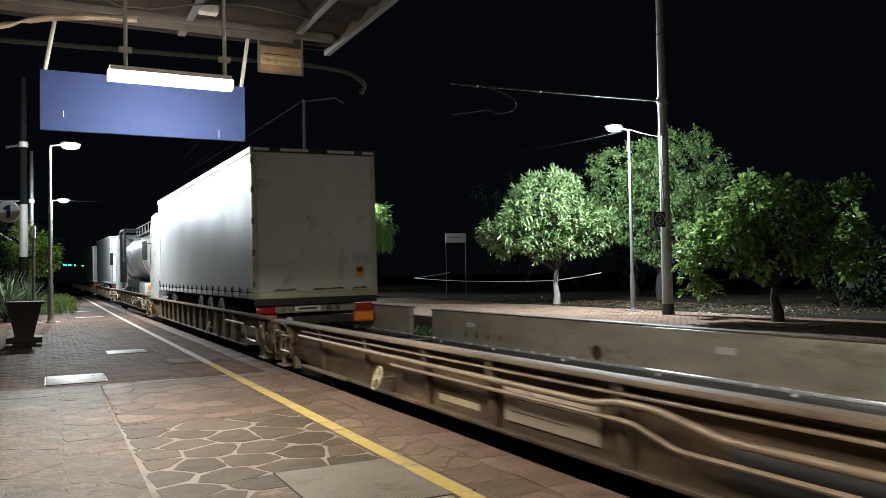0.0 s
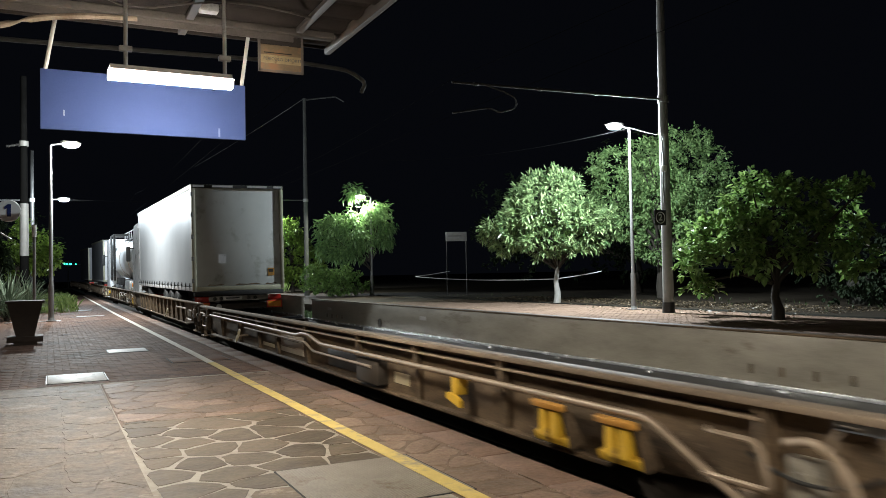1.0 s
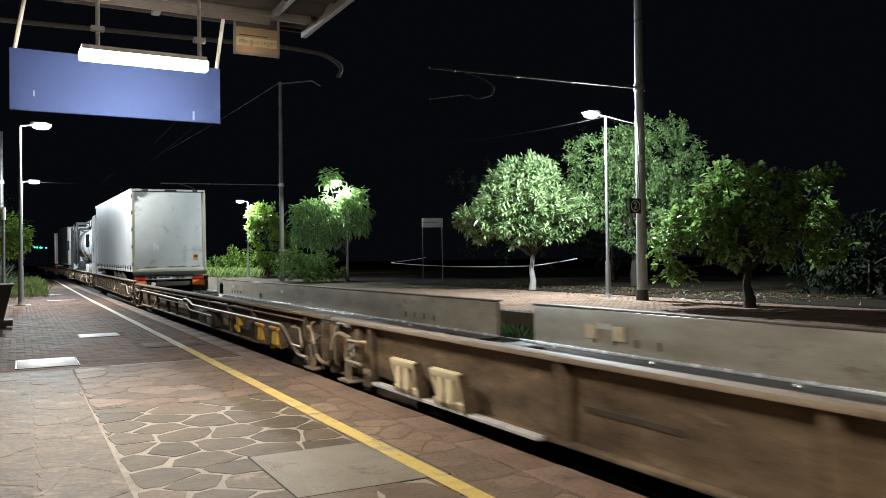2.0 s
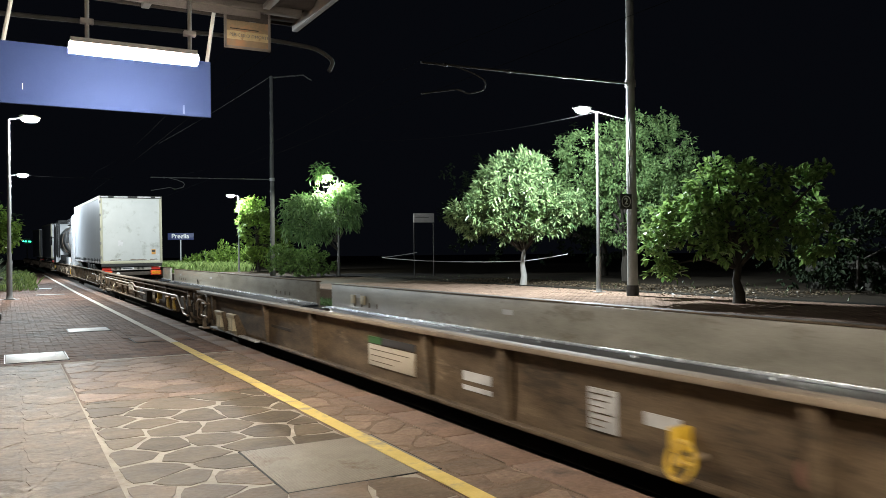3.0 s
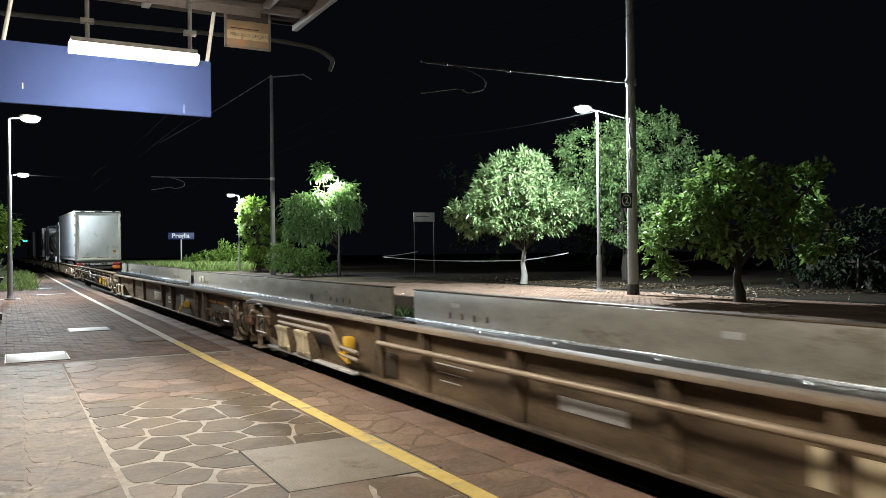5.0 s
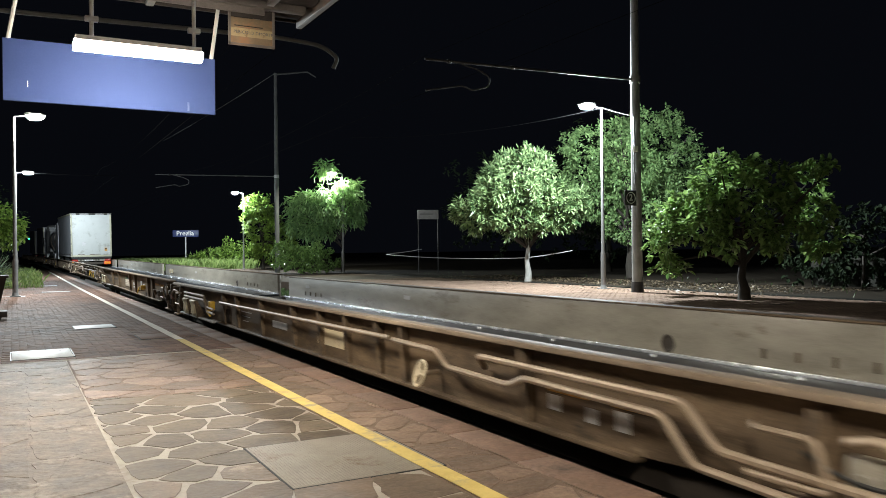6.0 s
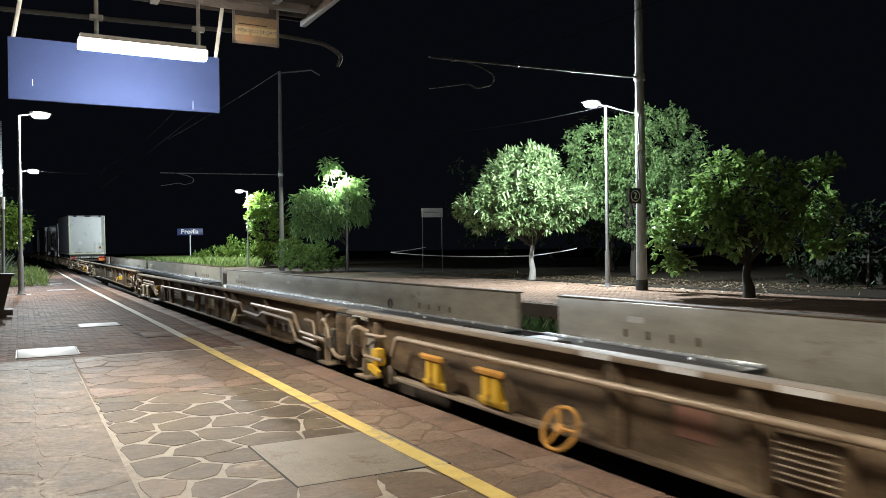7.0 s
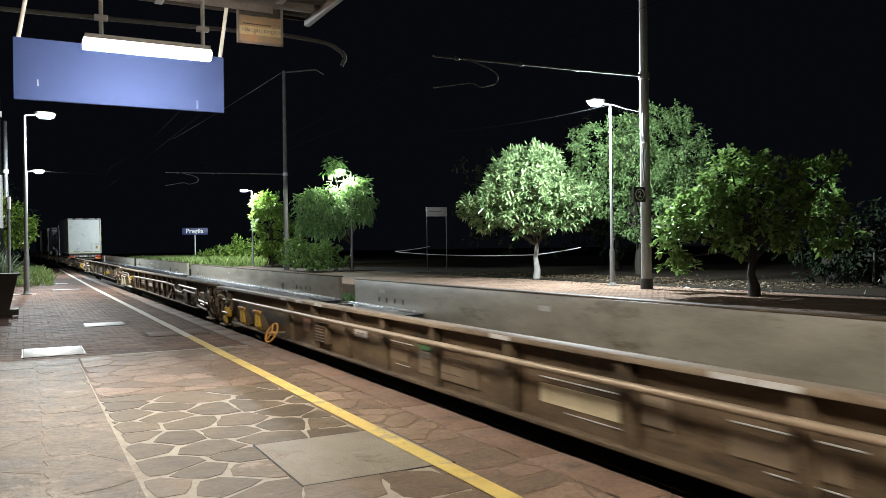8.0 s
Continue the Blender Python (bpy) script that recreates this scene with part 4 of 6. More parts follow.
    for xa, xb in ((x0 + 0.03, x0 + 0.33), (x0 + 0.55, x0 + 1.10), (x0 + 1.5, x0 + 2.05), (x1 - 0.26, x1 - 0.03)):
        part("white_strip", Shape().box(xa, xb, -0.056, -0.05, z1 - 0.06, z1 - 0.005), COVER, t)
    if detail:
        part("door_notice", Shape().box(mid - 0.56, mid - 0.36, -0.006, 0.001, 2.18, 2.42), COVER, t)
        part("warning_label", Shape().box(x1 - 0.44, x1 - 0.27, -0.006, 0.001, 1.80, 2.02), ORANGE, t)
        part("label_mark", Shape().box(x1 - 0.42, x1 - 0.29, -0.008, -0.005, 1.90, 1.99), UNDER, t)
        part("small_label", Shape().box(x1 - 0.24, x1 - 0.12, -0.006, 0.001, 1.74, 1.82), COVER, t)
        ny = 19
        for k in range(ny):
            y = 0.45 + (length - 0.9) * k / (ny - 1)
            part("curtain_strap", Shape().box(x0 - 0.022, x0 - 0.008, y - 0.02, y + 0.02, z0 - 0.13, z0 + 0.10).box(x0 - 0.035, x0 - 0.015, y - 0.04, y + 0.04, z0 - 0.03, z0 + 0.06, 0.006), BLACK, t)
    # under-gear
    part("chassis", Shape().box(-0.62, -0.48, 0.2, length - 2, z0 - 0.45, z0 - 0.12).box(0.48, 0.62, 0.2, length - 2, z0 - 0.45, z0 - 0.12), UNDER, t)
    by = 0.10
    part("bumper", Shape().box(-1.05, 1.20, by, by + 0.1, 1.13, 1.27, 0.015), POCKET, t, "grey lamp bar under the doors")
    for xx in (-0.62, -0.45, 0.30, 0.48):
        part("lamp_bar_lens", Shape().lathe([(0.05, -0.03), (0.055, 0.0)], Matrix.Translation((xx, by - 0.0, 1.20)) @ Matrix.Rotation(radians(90), 4, "X"), 14), DARK_METAL, t)
    part("underrun_bar", Shape().box(-0.92, 1.12, by + 0.02, by + 0.12, 0.90, 1.06, 0.02), UNDER, t)
    for sx in (-1, 1):
        xx = sx * 1.0 + 0.04
        part("tail_lamp", Shape().box(xx - 0.20, xx + 0.17, by - 0.03, by, 1.13, 1.27, 0.012), TAIL_RED, t, "red tail lamp cluster")
        rb = part("reflector_board", Shape().box(xx - 0.24, xx + 0.20, by - 0.03, by - 0.005, 0.90, 1.11, 0.006), REFLECT_RED, t, "red and orange reflector board")
        part("orange_field", Shape().box(xx - 0.20, xx + 0.16, by - 0.036, by - 0.03, 0.93, 1.08), REFLECT, rb)
    pl = part("number_plate", Shape().box(-0.40, 0.12, by - 0.012, by, 1.16, 1.26, 0.003), WHITE, t, "pale number plate")
    part("plate_bars", Shape().box(-0.33, 0.05, by - 0.016, by - 0.012, 1.19, 1.23), DARK_LETTER, pl)
    part("round_plate", Shape().lathe([(0.075, -0.006), (0.075, 0.006)], Matrix.Translation((-0.52, by - 0.01, 0.98)) @ Matrix.Rotation(radians(90), 4, "X"), 20), WHITE, t)
    for y in (3.25, 4.6, 5.95):
        for x in (-1.05, 1.08):
            truck_wheel(t, x, y, 0.91)
        part("axle", Shape().rod((-1.0, y, 0.91), (1.0, y, 0.91), 0.07, n=8), UNDER, t)
    part("mudguard", Shape().box(-1.20, -0.9, 2.55, 6.6, 1.44, 1.47, 0.006), BLACK, t)
    part("side_guard", Shape().box(-1.2, -1.16, 7.2, 10.2, 1.0, 1.12, 0.01), COVER, t)
    for x in (-0.9, 0.9):
        part("landing_leg", Shape().box(x - 0.06, x + 0.06, length - 2.95, length - 2.83, 0.55, 1.5, 0.01).box(x - 0.13, x + 0.13, length - 3.02, length - 2.76, 0.42, 0.55, 0.01), PIPE, t)
    TRAIN.append((t, s))
    return t


def tractor(s, skin, label):
    """A tractor unit; local y from the rear of its frame forwards."""
    t = thing("truck_tractor", on_track(s), label, "truck")
    part("cab", Shape().prism([(2.3, 1.0), (2.3, 3.6), (2.7, 4.15), (4.2, 4.1), (4.75, 3.5), (4.9, 1.9), (4.9, 0.85), (2.6, 0.85)], "x", -1.20, 1.20), skin, t, "white cab seen from behind")
    for x in (-1.2, 1.2):
        part("wind_deflector", Shape().prism([(1.55, 1.7), (1.55, 3.9), (2.35, 3.9), (2.35, 1.7)], "x", x - 0.02, x + 0.02), skin, t)
    part("frame", Shape().box(-0.5, 0.5, -2.6, 4.6, 0.95, 1.2), UNDER, t)
    part("mirror", Shape().box(-1.52, -1.34, 4.35, 4.47, 2.5, 3.2, 0.04).rod((-1.18, 4.3, 3.1), (-1.42, 4.4, 3.1), 0.02), BLACK, t, "black wing mirror")
    part("fuel_tank", Shape().rod((-0.95, 0.4, 0.95), (-0.95, 1.9, 0.95), 0.3, n=18), UNDER, t)
    for y in (-1.2, 3.6):
        for x in (-1.03, 1.03):
            truck_wheel(t, x, y, 0.90)
    part("tail_lamp", Shape().box(-1.1, -0.8, -2.7, -2.6, 1.0, 1.14, 0.01), TAIL_RED, t)
    TRAIN.append((t, s))
    return t


def tank_truck(s):
    t = thing("tank_trailer", on_track(s), "polished steel tank trailer in a white frame", "tank trailer")
    m = Matrix.Translation((0.03, 0.8, 2.75)) @ Matrix.Rotation(radians(-90), 4, "X")
    part("tank", Shape().lathe([(0.2, -0.30), (0.7, -0.22), (1.02, -0.05), (1.14, 0.2), (1.15, 3.5), (1.18, 3.6), (1.15, 3.7), (1.15, 10.6), (1.0, 10.9), (0.5, 11.05)], m, 36), CHROME, t, "bright steel tank shell")
    for y in (1.1, 6.0):
        part("tank_band", Shape().lathe([(1.17, y), (1.17, y + 0.08)], m, 36), PIPE, t)
    for y in (9.2, 11.6):
        for x in (-1.2, 1.2):
            part("frame_post", Shape().box(x - 0.06, x + 0.06, y - 0.06, y + 0.06, 1.55, 4.25, 0.01), DARK_METAL, t)
        part("frame_beam", Shape().box(-1.2, 1.2, y - 0.05, y + 0.05, 4.18, 4.28, 0.01), DARK_METAL, t)
    for x in (-1.2, 1.2):
        part("frame_rail", Shape().box(x - 0.04, x + 0.04, 9.2, 11.6, 4.20, 4.28, 0.01), DARK_METAL, t)
    part("walkway", Shape().box(-0.5, 0.5, 1.2, 11.0, 3.92, 3.97), DARK_METAL, t)
    for k in range(8):
        part("guard_rail_post", Shape().rod((-0.5, 1.4 + 1.3 * k, 3.97), (-0.5, 1.4 + 1.3 * k, 4.35), 0.02, n=6), CHROME, t)
    part("guard_rail", Shape().rod((-0.5, 1.3, 4.35), (-0.5, 11.0, 4.35), 0.022, n=6), CHROME, t)
    part("ladder", Shape().rod((-0.9, 0.35, 1.5), (-0.75, 0.45, 3.9), 0.02, n=6).rod((-0.5, 0.35, 1.5), (-0.45, 0.45, 3.9), 0.02, n=6), CHROME, t)
    for k in range(7):
        part("rung", Shape().rod((-0.88 + 0.02 * k, 0.38, 1.7 + 0.32 * k), (-0.50, 0.38, 1.7 + 0.32 * k), 0.014, n=6), CHROME, t)
    part("side_cabinet", Shape().box(-1.2, -0.7, 0.4, 2.6, 1.05, 1.6, 0.03), TRUCK_WHITE, t, "white side cabinet")
    part("frame", Shape().box(-0.6, 0.6, 0.2, 11.4, 1.2, 1.6, 0.02), UNDER, t)
    part("bumper", Shape().box(-1.15, 1.15, 0.05, 0.15, 1.1, 1.25, 0.015), POCKET, t)
    part("reflector_board", Shape().box(-1.1, -0.6, 0.0, 0.05, 1.3, 1.5, 0.006), REFLECT, t)
    for k in range(9):
        part("hose_bracket", Shape().box(-1.22, -1.14, 3.0 + 0.55 * k, 3.2 + 0.55 * k, 1.35, 1.75, 0.01), BLACK, t)
    for y in (3.2, 4.5, 5.8):
        for x in (-1.03, 1.03):
            truck_wheel(t, x, y, 0.91)
    TRAIN.append((t, s))


box_trailer(14.94, 14.2, CURTAIN, DOOR, "grey curtain-sided semi-trailer with closed rear doors riding a pocket wagon")
tractor(27.1, TRUCK_WHITE, "white truck tractor coupled before the grey trailer")
tank_truck(33.6)
tractor(44.0, TRUCK_WHITE, "white truck tractor coupled before the tank")
box_trailer(52.2, 13.6, GREY_TRUCK, TRUCK_WHITE, "dark grey trailer with white rear doors further ahead", False)
box_trailer(70.4, 13.6, GREY_TRUCK, GREY_TRUCK, "dark trailer far ahead in the train", False)

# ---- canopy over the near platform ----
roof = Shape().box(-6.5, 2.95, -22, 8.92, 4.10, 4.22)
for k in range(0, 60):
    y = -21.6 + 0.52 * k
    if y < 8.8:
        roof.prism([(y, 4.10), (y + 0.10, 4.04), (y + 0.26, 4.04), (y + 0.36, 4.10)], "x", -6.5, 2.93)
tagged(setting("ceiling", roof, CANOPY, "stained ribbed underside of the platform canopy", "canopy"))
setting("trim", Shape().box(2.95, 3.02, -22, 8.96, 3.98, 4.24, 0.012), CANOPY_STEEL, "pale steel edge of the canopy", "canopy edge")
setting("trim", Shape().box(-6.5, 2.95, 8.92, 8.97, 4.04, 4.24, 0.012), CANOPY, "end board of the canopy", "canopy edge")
for y in (8.35, 4.6, 0.6, -3.4, -7.4):
    b = thing("canopy_beam", pose(0, y, 0), "brown steel cross beam under the canopy", "beam", "canopy beams")
    part("top_chord", Shape().box(-6.3, 2.85, -0.06, 0.06, 3.97, 4.04, 0.006), CANOPY_STEEL, b)
    part("web", Shape().box(-6.3, 2.4, -0.012, 0.012, 3.90, 3.97), CANOPY_STEEL, b)
    part("brace", Shape().pipe(rounded([(-1.6, 0, 3.1), (-1.0, 0, 3.55), (-0.41, 0, 3.74), (-0.07, 0, 3.86), (0.35, 0, 3.93), (0.8, 0, 3.95)], 0.3, 4), 0.03), FLANGE, b, "curved pale brace")
    part("column", Shape().box(-1.70, -1.50, -0.10, 0.10, 0.0, 3.95, 0.01), CANOPY_STEEL, b)
for x in (-0.6, 1.3, 2.45):
    b = thing("purlin", pose(x, 0, 0), "rusty steel purlin under the canopy", "beam", "canopy purlins")
    part("bar", Shape().box(-0.04, 0.04, -20, 8.85, 3.99, 4.04, 0.006), CANOPY_STEEL, b)
part("junction_box", Shape().box(-0.09, 0.09, -0.06, 0.06, -0.04, 0.04, 0.01), COVER, tagged(thing("cable_box", pose(1.42, 7.9, 4.0), "small grey cable junction box under the canopy", "junction box")))
cbl = thing("ceiling_cable", pose(0, 0, 0), "grey cable looped under the canopy", "cable")
part("cable", Shape().pipe([(0.3 + 0.3 * k, 7.7 + 0.25 * math.sin(k * 0.9), 3.965 - 0.03 * math.sin(k * 1.4)) for k in range(8)], 0.012, 6), CANOPY_STEEL, cbl)


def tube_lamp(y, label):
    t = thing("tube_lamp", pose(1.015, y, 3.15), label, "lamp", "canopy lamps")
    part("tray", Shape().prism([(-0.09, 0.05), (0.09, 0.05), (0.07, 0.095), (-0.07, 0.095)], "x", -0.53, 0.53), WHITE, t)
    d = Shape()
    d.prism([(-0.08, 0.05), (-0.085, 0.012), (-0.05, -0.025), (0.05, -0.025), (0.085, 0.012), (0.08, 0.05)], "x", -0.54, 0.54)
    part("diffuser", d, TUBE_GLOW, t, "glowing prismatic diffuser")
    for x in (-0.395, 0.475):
        r = part("hanger", Shape().rod((x, 0, 0.09), (x, 0, 0.90), 0.018, n=10), HANGER_LIT, t)
        part("clamp", Shape().box(x - 0.055, x + 0.055, -0.03, 0.03, 0.235, 0.28, 0.006), HANGER_LIT, r)


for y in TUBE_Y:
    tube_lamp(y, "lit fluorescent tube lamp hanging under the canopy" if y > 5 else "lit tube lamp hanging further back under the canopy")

sg = thing("hanging_sign", pose(0.937, 8.72, 3.155), "blank blue platform sign hanging under the canopy", "sign")
part("panel", Shape().box(-1.01, 1.01, -0.02, 0.02, -0.303, 0.303, 0.006), BLUE, sg, "scuffed blue panel with no writing")
part("scratch", Shape().box(-0.80, -0.795, -0.0225, -0.02, -0.16, -0.10), LETTER, sg)
part("rubbed_corner", Shape().box(0.715, 0.735, -0.0225, -0.02, -0.285, -0.19), BLUE_WORN, sg)
for x, dx in ((-0.97, 0.11), (0.97, 0.09)):
    part("hanger", Shape().rod((x, 0, 0.26), (x + dx, 0, 0.90), 0.02, n=8), HANGER_LIT, sg)

CREAM_RUST = material("faded_yellow_band", ((0.16, 0.12, 0.06), (0.26, 0.20, 0.11)), 4, 0.7, bump=0.2, grime=(0.10, 0.055, 0.03), grime_scale=6)
dg = thing("danger_plate", pose(2.30, 8.5, 3.85), "rusted danger plate hanging under the canopy edge", "sign")
part("plate", Shape().box(-0.245, 0.245, -0.008, 0.008, -0.25, 0.04, 0.004), RUSTY, dg, "rusted yellowish plate")
part("upper_plate", Shape().box(-0.245, 0.245, -0.008, 0.008, 0.045, 0.26, 0.004), CANOPY, dg)
for a in (-0.24, 0.24):
    part("frame_bar", Shape().box(a - 0.012, a + 0.012, -0.016, 0.012, -0.26, 0.28), CANOPY_STEEL, dg)
part("frame_bar", Shape().box(-0.25, 0.25, -0.016, 0.012, -0.262, -0.238), CANOPY_STEEL, dg)
part("text_band", Shape().box(-0.225, 0.225, -0.013, -0.008, -0.165, -0.075), CREAM_RUST, dg)
for word, wx in (("PERICOLO", -0.088), ("DI", 0.062), ("MORTE", 0.155)):
    writing("lettering", word, 0.047, DARK_LETTER, pose(wx, -0.0145, -0.12) @ FACE_CAM, dg, 0.001)
part("smudged_print", Shape().box(-0.19, 0.12, -0.011, -0.008, -0.055, -0.045), CANOPY, dg)

# ---- masts and wires ----


def mast(x, y, height, arm_z, reach, label, top=False, skin=MAST, plain=False):
    t = thing("catenary_mast", pose(x, y, 0), label, "mast", "catenary masts")
    part("pole", Shape().rod((0, 0, 0), (0, 0, height), 0.165, 0.105, 18), skin, t)
    part("base_band", Shape().rod((0, 0, 0), (0, 0, 0.32), 0.19, 0.18, 18), DARK_METAL, t, "tarred black base")
    part("arm", Shape().rod((0, 0, arm_z), (-reach, 0, arm_z - 0.13), 0.035, 0.03, 10), MAST_DIM, t)
    part("arm_clamp", Shape().rod((0, 0, arm_z - 0.10), (0, 0, arm_z + 0.10), 0.165, n=16), MAST, t)
    reg = [(-reach + 1.0, 0, arm_z - 0.12), (-reach + 1.6, 0, arm_z - 0.25), (-reach + 2.0, 0, arm_z - 0.42), (-reach + 1.95, 0, arm_z - 0.68), (-reach + 1.4, 0, arm_z - 0.84), (-reach + 1.15, 0, arm_z - 0.72), (-reach, 0, arm_z - 0.95)]
    if not plain:
        part("registration_arm", Shape().pipe(rounded(reg, 0.15), 0.020), MAST_DIM, t)
    for k in (0.35, 0.62, 0.9):
        part("insulator", Shape().lathe([(0.045, -0.06), (0.06, -0.03), (0.045, 0.0), (0.06, 0.03), (0.045, 0.06)], Matrix.Translation((-reach * k, 0, arm_z - 0.13 * k)) @ Matrix.Rotation(radians(90), 4, "Y"), 10), DARK_METAL, t)
    if top:
        part("top_bracket", Shape().rod((0, 0, height - 0.1), (2.2, 0, height + 0.3), 0.05, n=8).rod((2.2, 0, height + 0.3), (2.8, 0, height), 0.04, n=8), MAST_DIM, t)
    return t


m1 = mast(16.67, 18.2, 11.5, 6.47, 7.2, "tall grey steel catenary mast on the far platform")
part("cable_conduit", Shape().pipe([(-0.16, -0.12, 3.3), (-0.16, -0.12, 3.5), (-0.20, -0.12, 3.9), (-0.15, -0.12, 4.6), (-0.18, -0.12, 5.0), (-0.15, -0.12, 5.35)], 0.024), POLE, m1, "pale conduit clipped to the mast")
part("conduit_box", Shape().box(-0.26, -0.12, -0.22, -0.10, 4.25, 4.42, 0.01), WHITE, m1)
pn = part("platform_number", Shape().box(-0.63, -0.18, -0.20, -0.17, 2.62, 3.08, 0.01), DARK_METAL, m1, "black square plate with a pale ring and figure")
part("number_ring", Shape().ring(Matrix.Translation((-0.405, -0.205, 2.85)) @ Matrix.Rotation(radians(90), 4, "X"), 0.165, 0.014, 28, 6), COVER, pn)
writing("figure", "2", 0.27, COVER, pose(-0.405, -0.205, 2.85) @ FACE_CAM, pn, bold=0.008)
mast(15.35, 51.0, 13.2, 6.35, 7.6, "distant grey catenary mast behind bushes", True, MAST_DIM)
# pole in wire black, so its unlit look comes from the colour
m3 = mast(-0.85, 34.0, 9.2, 6.6, 0.6, "dark mast beside the near platform", False, WIRE, True)
part("pale_band", Shape().rod((0, 0, 2.3), (0, 0, 4.3), 0.162, 0.150, 18), POLE, m3, "whitewashed band")
mast(-0.9, 52.0, 9.0, 6.08, 6.3, "far mast whose arm spans the near track", False, DARK_METAL)

wires = thing("overhead_wires", pose(0, 0, 0), "thin dark overhead wires along the tracks", "cable", kind="stuff")


def sag(a, b, drop, n=10):
    a, b = Vector(a), Vector(b)
    return [a.lerp(b, k / n) - Vector((0, 0, drop * 4 * (k / n) * (1 - k / n))) for k in range(n + 1)]


for x, z in ((TRACK_X, 5.45), (TRACK_X, 6.5), (9.45, 5.45), (9.45, 6.4)):
    for ya, yb in ((-40, 18.2), (18.2, 51), (51, 95), (95, 150)):
        part("contact_wire" if z < 6 else "carrier_wire", Shape().pipe(sag((x, ya, z), (x, yb, z), 0.05 if z < 6 else 0.5), 0.005, 5), WIRE, wires)
part("feeder_wire", Shape().pipe(sag((15.35, 51, 13.2), (12.1, 75, 11.6), 0.1), 0.014, 5), MAST_DIM, wires)
part("span_wire", Shape().pipe(sag((16.5, 18.15, 5.35), (17.2, 20.4, 6.02), 0.02), 0.006, 5), MAST_DIM, wires)
part("span_wire", Shape().pipe(sag((17.2, 20.4, 6.0), (12.2, 30.0, 6.0), 0.3), 0.004, 5), WIRE, wires)
part("lamp_wire", Shape().pipe(sag((0.1, 50, 6.0), (5.5, 50.3, 6.0), 0.05), 0.010, 5), WIRE, wires)

cm = thing("catenary_mast", pose(-1.75, 12.6, 0), "dim steel mast whose curved arm spans the near track", "mast", "catenary masts")
part("pole", Shape().rod((0, 0, 0), (0, 0, 7.6), 0.15, 0.11, 18), MAST_DIM, cm)
part("arm", Shape().pipe(rounded([(0, 0, 4.74), (2.7, 0, 4.80), (5.6, 0, 4.87), (6.35, 0, 4.82), (6.64, 0, 4.64), (6.55, 0, 4.46)], 0.3), 0.035, 10), MAST_DIM, cm, "curved steel arm")
part("tie_rod", Shape().rod((0, 0, 7.3), (5.3, 0, 4.9), 0.012, n=6), WIRE, cm)

# ---- signs and small furniture ----
st = thing("station_sign", pose(15.0, 80.6, 0), "blue station name board on a pale post", "sign")
turn = Matrix.Rotation(radians(-11), 4, "Z")
part("board", Shape().box(-1.22, 1.22, -0.03, 0.03, 2.95, 3.62, 0.01), SIGN_BLUE, st, "", turn)
part("post", Shape().rod((0, 0.05, 0), (0, 0.05, 3.0), 0.06, n=10), WHITE, st)
writing("lettering", "Preglia", 0.62, LETTER, turn @ pose(-0.05, -0.034, 3.3) @ FACE_CAM, st, bold=0.012)

nb = thing("notice_board", pose(21.1, 40.4, 0), "pale notice panel on two thin posts", "sign")
tb = Matrix.Rotation(radians(-14), 4, "Z")
part("panel", Shape().box(-0.62, 0.62, -0.03, 0.03, 3.15, 3.68, 0.01), COVER, nb, "dirty white panel", tb)
part("print_bar", Shape().box(-0.5, 0.3, -0.034, -0.03, 3.42, 3.47), POLE, nb, "", tb)
for x in (-0.58, 0.58):
    part("post", Shape().rod((x, 0, 0.0), (x, 0, 3.66), 0.03, n=8), DARK_METAL, nb, "", tb)

on = thing("platform_number_disc", pose(-1.05, 26.0, 3.39), "round white disc with a dark figure one on a side post", "sign")
part("disc", Shape().lathe([(0.31, -0.015), (0.32, 0.0), (0.31, 0.015)], Matrix.Rotation(radians(90), 4, "X"), 32), WHITE, on)
part("figure", Shape().prism([(-0.035, -0.17), (0.065, -0.17), (0.065, 0.19), (-0.01, 0.19), (-0.11, 0.11), (-0.11, 0.03), (-0.035, 0.075)], "y", -0.022, -0.012), SIGN_BLUE, on, "dark blue figure one")
part("post", Shape().rod((-0.42, 0.02, -3.39), (-0.42, 0.02, 0.5), 0.04, n=10).rod((-0.42, 0.02, 0), (-0.2, 0.02, 0), 0.02, n=8), MAST, on)
part("stay", Shape().rod((-0.42, 0.02, -0.5), (0.10, 0.02, -0.85), 0.025, n=8), POLE, on)

ps = thing("marker_post", pose(-0.42, 27.85, 0), "thin grey post with a white reflective head", "post")
part("pole", Shape().rod((0, 0, 0), (0, 0, 2.75), 0.045, 0.045, 12), POLE, ps)
part("head", Shape().rod((0, 0, 2.72), (0, 0, 3.10), 0.065, 0.065, 12), WHITE, ps, "white reflective sleeve")

pl = thing("planter", pose(-0.46, 19.0, 0), "tall dark tapering planter on a square foot", "planter")
part("pot", Shape().prism([(-0.16, 0.12), (0.16, 0.12), (0.335, 0.90), (-0.335, 0.90)], "y", -0.26, 0.26), TERRACOTTA, pl)
part("rim", Shape().box(-0.37, 0.37, -0.30, 0.30, 0.88, 0.93, 0.01), TERRACOTTA, pl)
part("foot", Shape().box(-0.34, 0.34, -0.30, 0.30, 0.06, 0.18, 0.01).box(-0.22, 0.22, -0.22, 0.22, 0.0, 0.06), TERRACOTTA, pl)

sig = thing("signal_post", pose(3.2, 165, 0), "far railway signal glowing green", "signal")
part("pole", Shape().rod((0, 0, -0.8), (0, 0, 5.0), 0.1, n=8), DARK_METAL, sig)
part("backboard", Shape().box(-0.5, 0.5, 0.02, 0.1, 3.9, 5.0, 0.02), DARK_METAL, sig)
